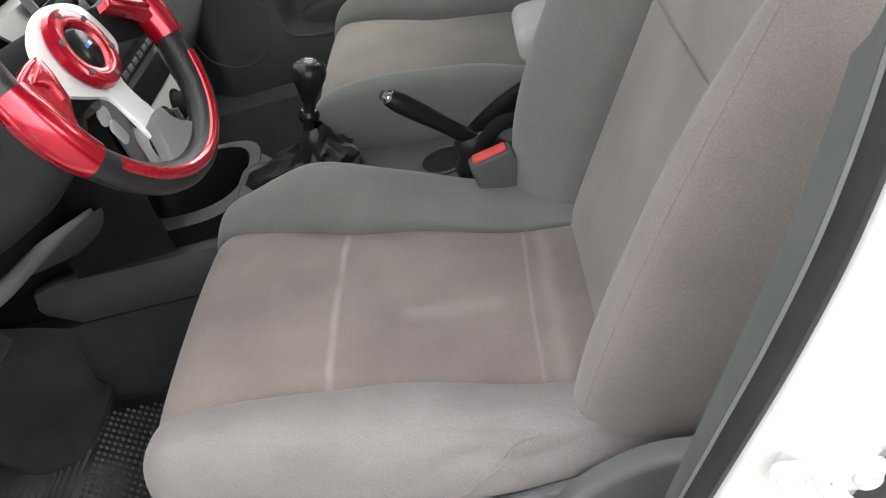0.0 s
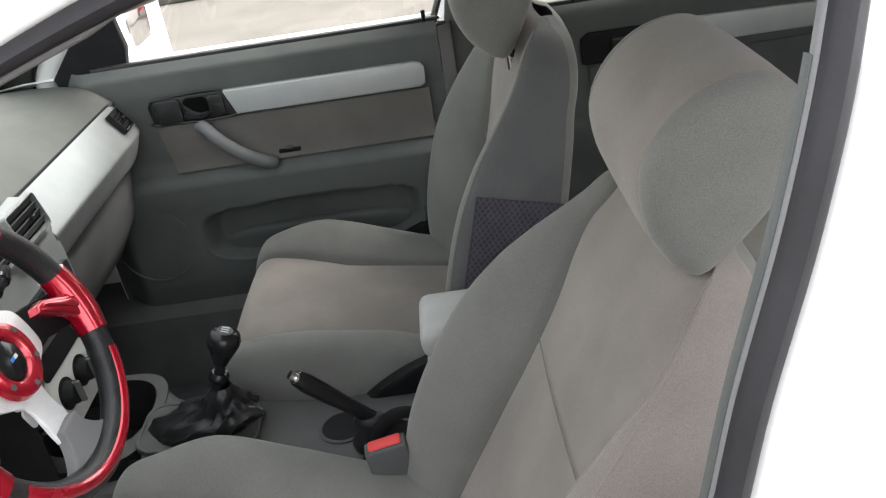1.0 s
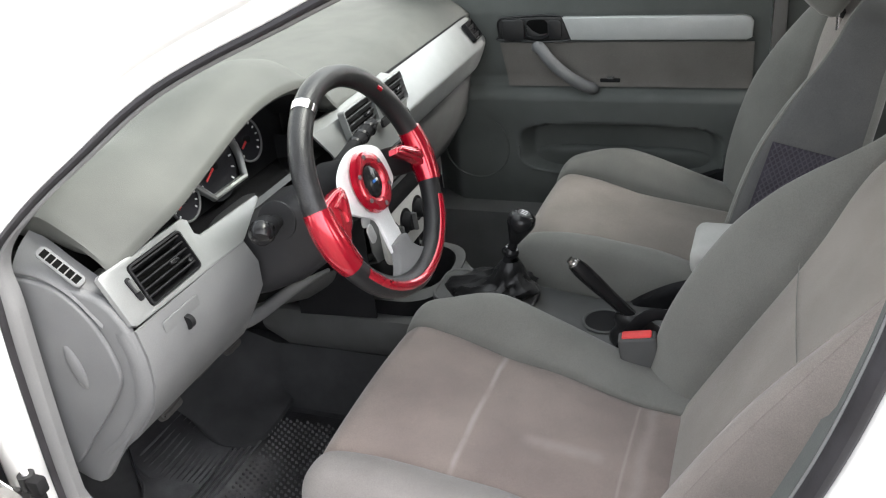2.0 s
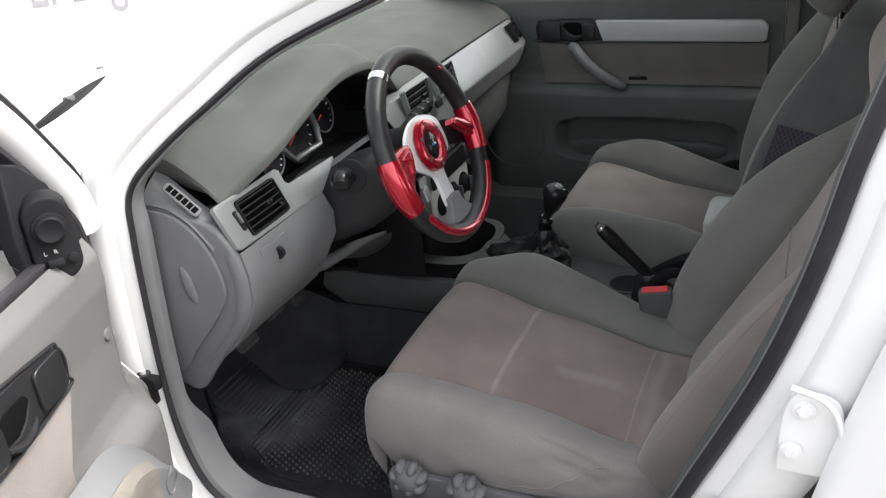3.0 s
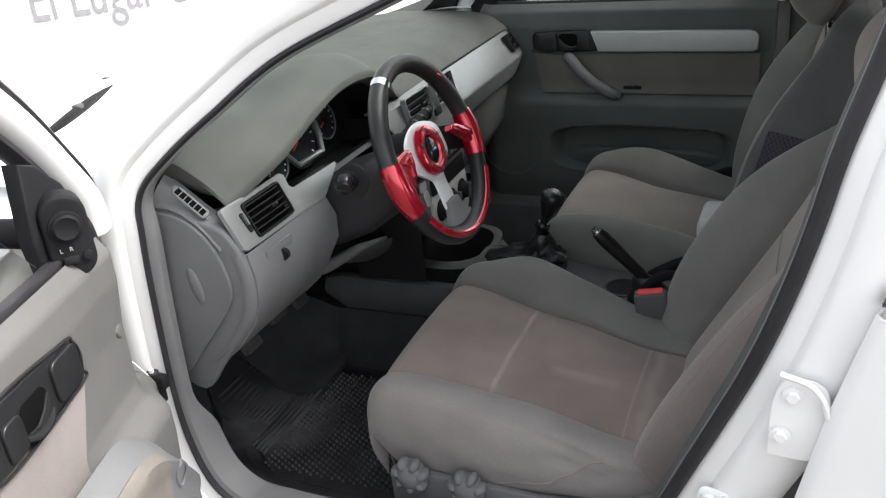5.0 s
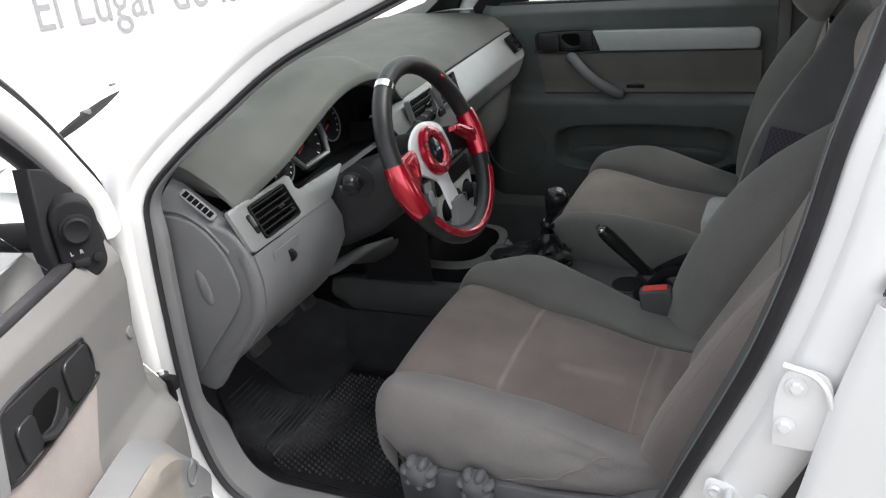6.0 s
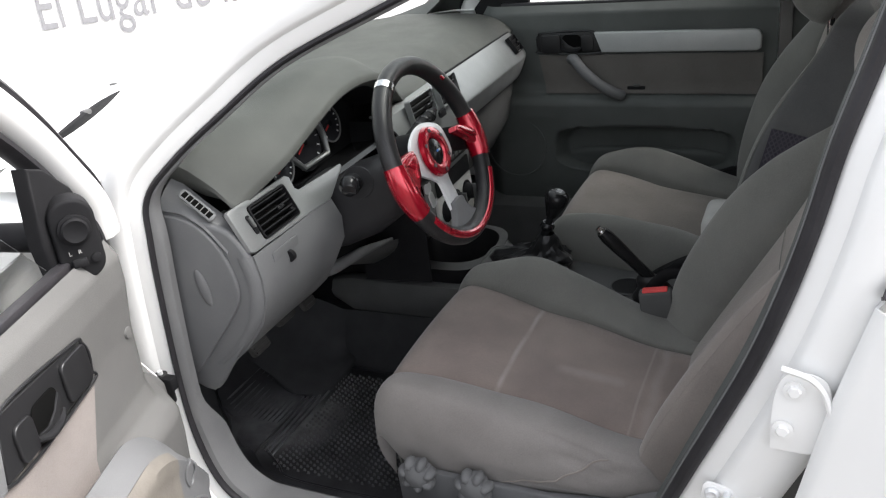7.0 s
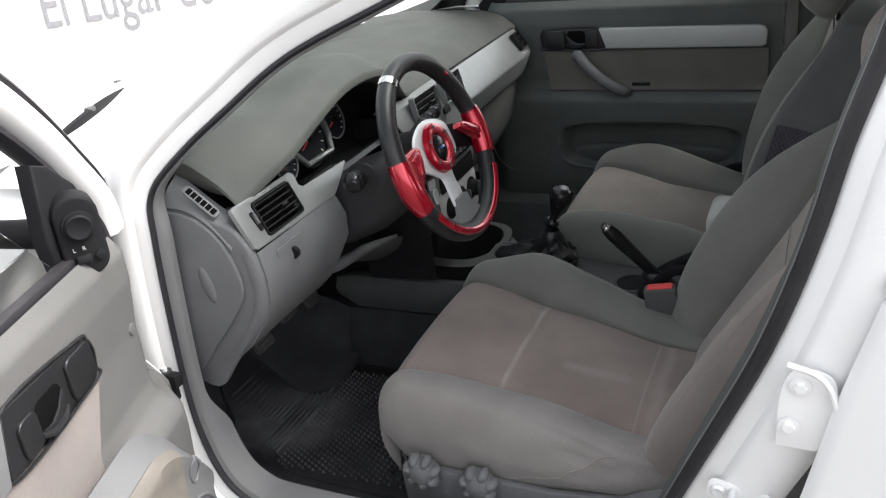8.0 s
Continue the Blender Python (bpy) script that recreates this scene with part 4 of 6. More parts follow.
def pad_height(u, y):
    """u: 0 at the windscreen, 1 at the rear edge."""
    x = -0.86 + (edge_x(y) + 0.86) * u
    flat = float(np.interp(x, (-0.90, -0.62, -0.46, -0.40, -0.35, -0.30), (0.925, 0.955, 0.955, 0.950, 0.937, 0.91)))
    end = float(np.interp(x, (-0.90, -0.62, -0.46, -0.39, -0.345, -0.287), (0.925, 0.965, 0.985, 0.976, 0.945, 0.90)))
    k = smooth01((-0.45 - y) / 0.2)
    z = flat + (end - flat) * k
    rise = edge_z(y) - float(np.interp(edge_x(y), (-0.345, -0.287), (0.945, 0.90))) * k - 0.911 * (1 - k)
    drop = 0.05 * smooth01((y - 0.62) / 0.12) ** 2
    return x, z + rise * smooth01((x + 0.66) / 0.34) - drop - 0.007 * max(0.0, (u - 0.93) / 0.07) ** 2 + 0.004 * smooth01((u - 0.7) / 0.3)


def vent(parent, m, w, h, slats, dark=BLACK, name="air_vent", label="black slatted air vent", proud=0.0, rim=BLACK):
    """A vent: frame, dark well, slats and a slider, in m's xy plane facing +z."""
    m = m @ Matrix.Translation((0, 0, proud))
    well = -0.03 if not proud else -proud - 0.002
    fr = bmesh.new()
    outer, inner = rounded(w, h, 0.006), rounded(w - 0.005, h - 0.005, 0.005)
    rows = [[m @ Vector((x, y, z)) for x, y in o] for o, z in ((outer, well), (outer, 0.0015), (inner, 0.002), (inner, well))]
    grid(fr, rows, closed=True)
    v = part(name, fr, rim, parent, label)
    # black floor carries the shade of the vent's depth
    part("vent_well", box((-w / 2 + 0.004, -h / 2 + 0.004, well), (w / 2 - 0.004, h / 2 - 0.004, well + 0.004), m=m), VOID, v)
    for k in range(slats):
        yy = -h / 2 + 0.004 + (h - 0.008) * (k + 0.5) / slats
        part("slat", box((-w / 2 + 0.004, -0.0013, -0.008), (w / 2 - 0.004, 0.0013, 0.008), 0.0006, 1, m @ Matrix.Translation((0, yy, -0.008 if not proud else -0.006)) @ pose(0, 0, 0, -22 if not proud else -55)), dark, v)
    part("slider", box((-0.004, -0.003, 0.0), (0.012, 0.003, 0.007), 0.002, 2, m @ Matrix.Translation((w * 0.08, 0, 0))), GLOSS_BLACK, v)
    return v


# the fascia's slope: top edge and bottom edge of the silver band
F_TOP, F_LOW = Vector((-0.303, 0, 0.903)), Vector((-0.272, 0, 0.838))
F_DOWN = (F_LOW - F_TOP).normalized()


def fascia_m(y, s, lift=0.0):
    """A pose on the sloping fascia: x to the passenger side, y up the slope, z towards the cabin."""
    m = frame_m((0, 0, 0), (0, 1, 0), -F_DOWN)
    n = m.to_3x3() @ Vector((0, 0, 1))
    m.translation = Vector((F_TOP.x, y, F_TOP.z)) + F_DOWN * s + n * lift
    return m


def dashboard():
    d = thing("dashboard", (-0.5, 0, 0.55), "grey plastic dashboard with satin silver fascia", "dashboard")
    us = np.linspace(0, 1, 40)
    ys = np.concatenate([np.linspace(-0.682, -0.05, 70), np.linspace(-0.03, 0.70, 40)])
    cols = []
    for y in ys:
        col = [(x, y, z) for x, z in (pad_height(u, y) for u in us)]
        x, _, z = col[-1]
        deep = 0.007 + 0.008 * smooth01((-0.10 - y) / 0.06) * smooth01((y + 0.70) / 0.06)
        col += [(x + 0.004, y, z - 0.004), (x + 0.004 + 0.1 * deep, y, z - 0.010 - 0.3 * deep), (x - 0.002, y, z - 0.006 - deep), (x - 0.014, y, z - 0.010 - deep), (x - 0.03, y, z - deep - 0.012)]
        cols.append(col)
    # rounded flank at the driver's end, rolling under
    first = cols[0]
    flank = []
    for dy, dz in ((0.02, -0.052), (0.006, -0.044), (-0.003, -0.03), (-0.008, -0.015), (-0.006, -0.004)):
        row = []
        for k, (x, y, z) in enumerate(first):
            taper = 0.4 + 0.6 * smooth01((-0.315 - x) / 0.07)
            under = max(0, k - len(us) + 1)
            row.append((x - 0.002 * under, y + dy, z + dz * taper * (1 - 0.2 * under)))
        flank.append(row)
    part("top_pad", sheet(flank + cols), PAD, d, "dark grained dashboard top")
    # cluster cowl: dark tunnel from the arch to the dials
    rows = []
    for x, sc in ((-0.010, 0.99), (-0.035, 0.965), (-0.08, 0.93), (-0.112, 0.91)):
        row = []
        for y in np.linspace(-0.66, -0.105, 48):
            z = edge_z(y) - 0.012
            row.append((edge_x(y) + x, -0.352 + (y + 0.352) * sc, 0.89 + (z - 0.89) * sc - 0.004))
        rows.append(row)
    part("cluster_cowl", sheet(rows, 0.003), BLACK, d, "black instrument cowl")
    part("instrument_backing", box((-0.415, -0.66, 0.78), (-0.405, -0.11, 1.0)), BLACK, d)
    rows = [[(-0.405, y, 0.83) for y in (-0.58, -0.13)], [(-0.36, y, 0.835) for y in (-0.58, -0.13)], [(-0.29, y, 0.868) for y in (-0.575, -0.15)], [(-0.282, y, 0.862) for y in (-0.575, -0.15)]]
    part("cluster_sill", sheet(rows, 0.004), GLOSS_BLACK, d)
    # dials
    dm = frame_m((-0.392, -0.352, 0.90), (0, 1, 0), (-0.22, 0, 0.97))
    for cx, cy, r, mat in ((0.007, -0.002, 0.056, STEEL), (0.109, 0.004, 0.037, GREY), (-0.085, -0.018, 0.034, GREY)):
        m = dm @ Matrix.Translation((cx, cy, 0))
        dial = part("gauge", turned([(0, 0), (r, 0), (r, 0.001), (0, 0.001)], m, 40), DIAL, d, "dark round instrument dial")
        ring = [m @ Vector((r * math.cos(t), r * math.sin(t), 0.004)) for t in np.linspace(0, 2 * math.pi, 49)]
        if mat is STEEL:
            ring = [m @ Vector((x, y, 0.004)) for x, y in ((-0.064, 0.008), (-0.063, -0.006), (-0.031, -0.042), (0.058, -0.042), (0.066, -0.01), (0.064, 0.012), (0.046, 0.04))]
            part("bezel", tube(ring, 0.0055, 8, flat=1.4, up=dm.to_3x3() @ Vector((0, 0, 1))), SILVER, dial, "silver dial surround")
        else:
            part("bezel", tube(ring, 0.002, 6), mat, dial)
        for k in range(13):
            a = radians(225 - 270 * k / 12)
            mk = m @ Matrix.Rotation(a, 4, "Z")
            part("tick", box((r * 0.78, -0.0012, 0.001), (r * 0.9, 0.0012, 0.0022), m=mk), DIAL_MARK, dial)
        part("needle", box((0, -0.002, 0.003), (r * 0.6, 0.0014, 0.0045), m=m @ Matrix.Rotation(radians(204), 4, "Z")), RED_PLASTIC, dial, "red needle")
        part("needle_cap", turned([(0, 0), (0.007, 0), (0.006, 0.006), (0, 0.007)], m, 16), BLACK, dial)
    # silver fascia, driver's side
    out = [(-0.714, 0.006), (-0.709, 0.009), (-0.547, 0.007), (-0.539, 0.001), (-0.541, -0.019), (-0.533, -0.026), (-0.392, -0.030), (-0.39, -0.036), (-0.462, -0.069), (-0.472, -0.072), (-0.706, -0.067), (-0.713, -0.062)]
    part("driver_fascia", prism(out, fascia_m(0, 0, -0.006), 0.008, 0.002, hole=rounded(0.107, 0.059, 0.006, cx=-0.617, cy=-0.031)), SILVER, d, "satin silver fascia panel")
    vent(d, fascia_m(-0.617, 0.031, 0.003), 0.106, 0.058, 5)
    slot = part("wheel_slot", prism(rounded(0.009, 0.034, 0.004), fascia_m(-0.679, 0.029, 0.002) @ pose(0, 0, 0, 0, 0, 6), 0.002, 0.0006), BLACK, d)
    part("vent_wheel", box((-0.003, -0.005, 0.0), (0.003, 0.013, 0.005), 0.001, 1, fascia_m(-0.679, 0.029, 0.003)), DARK_GREY, slot)
    # lower panel, driver's side: knee bolster
    rows = []
    for y0, y1, x, z in ((-0.712, -0.468, -0.276, 0.839), (-0.713, -0.455, -0.268, 0.80), (-0.713, -0.455, -0.27, 0.76), (-0.712, -0.475, -0.285, 0.72), (-0.711, -0.455, -0.325, 0.67), (-0.71, -0.44, -0.365, 0.635), (-0.70, -0.42, -0.41, 0.61), (-0.70, -0.40, -0.5, 0.61)):
        rows.append([(x + 0.02 * smooth01((y + 0.56) / 0.2) * (0.83 - z) * 2, y, z) for y in np.linspace(y0, y1, 12)])
    part("knee_panel", sheet(rows, 0.004), GREY, d, "grey plastic lower panel")
    roll = []
    for row in rows[:6]:
        x, y, z = row[0]
        roll.append([(x - 0.016 + 0.0175 * math.sin(t), -0.7035 - 0.0185 * math.cos(t), z) for t in np.linspace(-0.3, math.pi / 2, 8)])
    part("corner_roll", sheet([list(r) for r in zip(*[catmull(c, 20).tolist() for c in zip(*roll)])]), GREY, d)
    # black backing sheet stands in for the shade beneath the column shroud
    rows = []
    for z, x in ((0.72, -0.43), (0.675, -0.42), (0.635, -0.41), (0.615, -0.42), (0.605, -0.46)):
        rows.append([(x + 0.035 * smooth01((y + 0.46) / 0.34), y, z - 0.01 * math.sin((y + 0.46) / 0.34 * math.pi)) for y in np.linspace(-0.46, -0.115, 12)])
    part("column_shade", sheet(rows, 0.004), BLACK, d)
    tail = catmull([(-0.335, -0.47, 0.688), (-0.330, -0.43, 0.674), (-0.328, -0.388, 0.664), (-0.33, -0.30, 0.649), (-0.33, -0.23, 0.633), (-0.33, -0.16, 0.616)], 20)
    part("panel_tail", tube(tail, np.interp(np.linspace(0, 1, 20), (0, 0.2, 0.4, 0.6, 0.8, 1), (0.013, 0.014, 0.012, 0.0105, 0.007, 0.004)), 14), GREY, d, "grey curved lower edge of the dashboard")
    rows = []
    for y, z0, z1 in ((-0.34, 0.655, 0.638), (-0.27, 0.643, 0.607), (-0.19, 0.622, 0.572), (-0.12, 0.60, 0.556), (-0.05, 0.58, 0.543), (0.02, 0.56, 0.53), (0.075, 0.55, 0.51)):
        rows.append([(-0.33 - 0.035 * k * k, y, z0 + (z1 - z0) * k) for k in np.linspace(0, 1, 6)] + [(-0.45, y, z1 + 0.004)])
    part("lower_trim", sheet(rows, 0.003), DARK_GREY, d, "dark grey trim under the steering column")
    m = frame_m((-0.268, -0.624, 0.80), (0, 1, 0), (0, 0, 1))
    part("switch_blank", prism(rounded(0.075, 0.05, 0.004, cx=0.0), m @ Matrix.Translation((-0.01, 0.002, 0)), 0.002, 0.001), GREY, d)
    part("level_wheel", turned([(0, -0.004), (0.010, -0.004), (0.010, 0.004), (0, 0.004)], m @ pose(-0.005, 0.003, 0.003, 0, 90, 0), 20), BLACK, d, "black headlamp level wheel")
    # end cap with demister slots and fuse cover
    cap = [(-0.47, 0.60), (-0.41, 0.575), (-0.365, 0.625), (-0.318, 0.685), (-0.283, 0.73), (-0.272, 0.78), (-0.278, 0.835), (-0.306, 0.878), (-0.35, 0.894), (-0.39, 0.905), (-0.44, 0.91), (-0.47, 0.88)]
    cm = frame_m((0, -0.708, 0), (1, 0, 0), (0, 0, 1))
    part("end_cap", prism(catmull([(x, z) for x, z in cap + cap[:1]], 50)[:-1].tolist(), cm, 0.012, 0.006, 3), GREY, d, "grey plastic dashboard end")
    cover = [(-0.436, 0.905), (-0.39, 0.902), (-0.355, 0.886), (-0.325, 0.852), (-0.308, 0.805), (-0.308, 0.768), (-0.335, 0.725), (-0.385, 0.666), (-0.432, 0.612), (-0.438, 0.66), (-0.438, 0.8)]
    fc = part("fuse_cover", prism(catmull([(x, z) for x, z in cover + cover[:1]], 44)[:-1].tolist(), cm @ Matrix.Translation((0, 0, 0.0125)), 0.006, 0.003, 3), GREY, d, "removable grey fuse box cover")
    g = bmesh.new()
    bmesh.ops.create_icosphere(g, subdivisions=3, radius=1.0)
    mm = cm @ Matrix.Translation((-0.372, 0.782, 0.0185)) @ pose(0, 0, 0, 0, 0, 12) @ Matrix.Diagonal((0.011, 0.033, 0.005, 1))
    for q in g.verts:
        q.co = mm @ q.co
    part("finger_grip", g, GREY, fc)
    # demister outlet on the pad's corner
    upper = [(-0.418, 0.955), (-0.402, 0.944), (-0.385, 0.932), (-0.368, 0.918), (-0.346, 0.902), (-0.328, 0.890), (-0.312, 0.882)]
    lower = [(-0.43, 0.912), (-0.41, 0.911), (-0.385, 0.908), (-0.362, 0.897), (-0.342, 0.882), (-0.325, 0.862), (-0.312, 0.845)]
    rows = []
    for k in np.linspace(0, 1, 8):
        bulge = 0.006 * math.sin(math.pi * k)
        rows.append([(ax + (bx - ax) * k, -0.683 - 0.040 * k - bulge * 0.5, az + (bz - az) * k + bulge * 0.6) for (ax, az), (bx, bz) in zip(catmull(upper, 20), catmull(lower, 20))])
    part("corner_panel", sheet(rows, 0.002), GREY, d, "grey plastic corner beside the pad")
    a, b = Vector((-0.384, -0.709, 0.935)), Vector((-0.339, -0.707, 0.896))
    dm2 = frame_m((a + b) / 2 + Vector((0.002, -0.003, 0.004)), (b - a), (0, 1, 0.8))
    if (dm2.to_3x3() @ Vector((0, 0, 1))).z < 0:
        dm2 = dm2 @ pose(0, 0, 0, 180)
    de = part("demister", prism(rounded(0.068, 0.017, 0.007), dm2, 0.004, 0.0015), GREY, d, "side window demister slots")
    # black boxes on the surface stand in for the shaded slots
    for k in range(6):
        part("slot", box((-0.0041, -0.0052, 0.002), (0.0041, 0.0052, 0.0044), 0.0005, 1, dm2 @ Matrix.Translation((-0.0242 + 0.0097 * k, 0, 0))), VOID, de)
    # black tube stands in for the shaded undercut of the pad's edge
    part("pad_edge_shade", tube([(edge_x(y) - 0.035 * smooth01((y - 0.56) / 0.16) ** 2 * 0.3 + 0.002, y, edge_z(y) - 0.008 - 0.05 * smooth01((y - 0.62) / 0.12) ** 2) for y in np.linspace(0.12, 0.69, 30)], 0.0035, 8), BLACK, d)
    # passenger fascia: silver upper band, grey lower band
    rows = []
    sweep = [(fascia_m(0, s, lift).translation.x, fascia_m(0, s, lift).translation.z) for s, lift in ((0.0, 0.0), (0.004, 0.004))]
    sweep += [(-0.285, 0.884), (-0.268, 0.862), (-0.254, 0.842), (-0.250, 0.834), (-0.252, 0.826), (-0.260, 0.805), (-0.270, 0.784), (-0.280, 0.772), (-0.30, 0.768)]
    for x, z in catmull(sweep, 40):
        rows.append([(x - 0.035 * smooth01((y - 0.56) / 0.16) ** 2, y, z) for y in np.linspace(0.115, 0.70, 24)])
    part("passenger_fascia", sheet(rows, 0.003), SILVER, d, "satin silver fascia panel")
    rows = []
    for x, z in ((-0.30, 0.772), (-0.295, 0.74), (-0.31, 0.66), (-0.36, 0.58), (-0.45, 0.53), (-0.6, 0.52)):
        rows.append([(x - 0.03 * smooth01((y - 0.56) / 0.16), y, z) for y in np.linspace(0.135, 0.70, 12)])
    part("glove_box", sheet(rows, 0.004), DARK_GREY, d, "dark grey glove box")
    vent(d, fascia_m(0.585, 0.040, 0.012) @ pose(0, 0, 0, -9, 6, 0), 0.066, 0.05, 4, proud=0.008)
    part("passenger_end_cap", prism([(x, z) for x, z in cap], frame_m((0, 0.703, 0), (1, 0, 0), (0, 0, 1)), 0.012, 0.004), GREY, d)
    # centre stack
    rows = []
    for s, w0, w1, x, z in ((0, -0.20, 0.112, -0.312, 0.905), (1, -0.21, 0.118, -0.292, 0.911), (2, -0.215, 0.122, -0.272, 0.906), (3, -0.20, 0.124, -0.250, 0.868), (4, -0.165, 0.126, -0.242, 0.81), (5, -0.135, 0.126, -0.238, 0.72), (6, -0.120, 0.12, -0.242, 0.64), (7, -0.09, 0.11, -0.25, 0.60), (8, -0.06, 0.10, -0.29, 0.575)):
        rows.append([(x - 0.01 * (2 * (k / 14) - 1) ** 4, w0 + (w1 - w0) * k / 14, z) for k in range(15)])
    part("centre_fascia", sheet(rows, 0.004), SILVER, d, "silver-grey centre console face")
    for s in (-0.13, 0.11):
        rows = [[(-0.26, s, z), (-0.42, s * 1.1, z)] for z in (0.875, 0.8, 0.65, 0.5)]
        part("fascia_cheek", sheet(rows, 0.004), BLACK, d)
    sm = lambda y, z, x=-0.247: frame_m((x, y, z), (0, 1, 0), (-0.24 if z > 0.84 else -0.07, 0, 1))
    vent(d, sm(-0.094, 0.893, -0.2565), 0.114, 0.058, 4, SHROUD, proud=0.009, rim=SILVER, label="slatted air vent in a silver frame")
    vent(d, sm(0.046, 0.893, -0.2565), 0.106, 0.058, 4, SHROUD, proud=0.009, rim=SILVER, label="slatted air vent in a silver frame")
    part("hazard_switch", prism(rounded(0.03, 0.016, 0.004), sm(-0.025, 0.862, -0.240), 0.006, 0.002), BLACK, d, "dark hazard switch")
    rad = part("radio", prism(rounded(0.19, 0.06, 0.006), sm(-0.005, 0.775, -0.242), 0.01, 0.002), GLOSS_BLACK, d, "black car radio")
    for k in range(6):
        part("radio_button", prism(rounded(0.018, 0.009, 0.002), sm(-0.06 + 0.024 * k, 0.757, -0.232), 0.003, 0.001), DARK_GREY, rad)
    part("radio_screen", prism(rounded(0.11, 0.02, 0.003), sm(0.0, 0.785, -0.232), 0.002, 0.0006), DIAL, rad)
    part("pocket_shelf", prism(rounded(0.19, 0.04, 0.006), sm(-0.002, 0.71, -0.2405), 0.004, 0.001), BLACK, d)
    hv = part("climate_panel", prism(rounded(0.2, 0.115, 0.03), sm(0.0, 0.648, -0.2425), 0.008, 0.003), PALE, d, "grey climate control panel")
    for y in (-0.062, 0.0, 0.062):
        part("knob_well", turned([(0, 0), (0.026, 0), (0.026, 0.002), (0, 0.002)], sm(y, 0.648, -0.235), 26), BLACK, hv)
        kn = part("climate_knob", turned([(0, 0), (0.02, 0), (0.018, 0.014), (0.016, 0.016), (0, 0.016)], sm(y, 0.648, -0.233), 26), BLACK, hv, "black rotary knob")
        part("pointer", box((-0.003, -0.018, 0.012), (0.003, 0.018, 0.024), 0.001, 1, sm(y, 0.648, -0.233)), DARK_GREY, kn)
    # closing side of the centre well
    part("inner_box", box((-0.96, -0.69, 0.62), (-0.50, 0.69, 0.90)), DARK_GREY, d)


dashboard()


# ---- steering ----
A = radians(21)
AX = Vector((math.cos(A), 0, math.sin(A)))
WU, WV = Vector((0, 1, 0)), Vector((-math.sin(A), 0, math.cos(A)))
HUB = Vector((-0.102, -0.367, 0.899))


def wheel_point(r, deg, off=0.0):
    a = radians(deg)
    return HUB + AX * off + r * (math.cos(a) * WU + math.sin(a) * WV)


def steering_wheel():
    w = thing("steering_wheel", HUB, "black leather steering wheel with red lacquer grips", "steering wheel")
    R, T = 0.157, 0.0165
    wm = frame_m(HUB, WU, WV)

    def arc(a0, a1, r, t, off=0.0, n=24, flat=1.0):
        return tube([wheel_point(r, a, off) for a in np.linspace(a0, a1, n)], t, 14, up=AX)

    bm = bmesh.new()
    rows = []
    for k in range(96):
        a = 2 * math.pi * k / 96
        d = math.cos(a) * WU + math.sin(a) * WV
        rows.append([HUB + AX * 0.0 + d * R + T * (math.cos(q) * d + math.sin(q) * AX) for q in np.linspace(0, 2 * math.pi, 15)[:-1]])
    grid(bm, rows + rows[:1], closed=True)
    part("rim", bm, LEATHER, w, "black leather rim")
    for a0, a1 in ((116, 121),):
        part("chrome_band", arc(a0, a1, R, T + 0.0012), CHROME, w)
    part("red_mark", arc(42, 46, R - 0.006, 0.004, 0.0125, 6), RED, w)
    # red grips: sleeve on the rim and a prong that sweeps inwards
    left_fork = [(-0.150, 0.022), (-0.134, 0.027), (-0.112, 0.030), (-0.093, 0.030), (-0.089, 0.022), (-0.092, 0.008), (-0.104, -0.016), (-0.119, -0.027), (-0.131, -0.040), (-0.138, -0.058), (-0.156, -0.062), (-0.162, -0.02)]
    left_facet = [(-0.133, 0.016), (-0.103, 0.023), (-0.098, 0.018), (-0.101, 0.004), (-0.113, -0.014), (-0.121, -0.012), (-0.118, 0.002), (-0.122, 0.008)]
    right_fork = [(0.152, 0.015), (0.147, -0.004), (0.132, -0.001), (0.097, 0.016), (0.081, 0.016), (0.075, 0.009), (0.109, -0.012), (0.132, -0.030), (0.138, -0.052), (0.156, -0.054), (0.163, -0.02)]
    right_facet = [(0.142, -0.010), (0.131, -0.008), (0.098, 0.009), (0.088, 0.011), (0.112, -0.007), (0.136, -0.024), (0.146, -0.026)]
    for a0, a1, fork, facet in ((171, 204, left_fork, left_facet), (336, 368, right_fork, right_facet)):
        g = part("grip", tube([wheel_point(R, a, 0.001) for a in np.linspace(a0, a1, 20)], [T + 0.002 + 0.003 * math.sin(math.pi * k / 19) for k in range(20)], 18, up=AX), RED, w, "glossy red lacquered grip")
        part("fork", prism(fork, wm @ Matrix.Translation((0, 0, -0.004)), 0.016, 0.0055, 4), RED, g)
        part("facet", prism(facet, wm @ Matrix.Translation((0, 0, 0.0115)), 0.0035, 0.0025, 3), RED, g)
    part("lower_inlay", arc(212, 326, R + 0.001, 0.0075, 0.0122, 50), RED, w, "red lacquer inlay on the lower rim")
    # side spokes in black, lower spoke in grey, hub plate in aluminium
    def plate(name, outline, off, depth, mat, label=""):
        return part(name, prism(outline, wm @ Matrix.Translation((0, 0, off)), depth, 0.0025, 3), mat, w, label)

    plate("spoke", [(-0.04, -0.01), (-0.15, -0.042), (-0.15, 0.0), (-0.10, 0.012), (-0.04, 0.03)], -0.022, 0.005, BLACK)
    plate("spoke", [(0.04, 0.03), (0.10, 0.018), (0.15, 0.005), (0.15, -0.045), (0.04, -0.012)], -0.022, 0.005, BLACK)
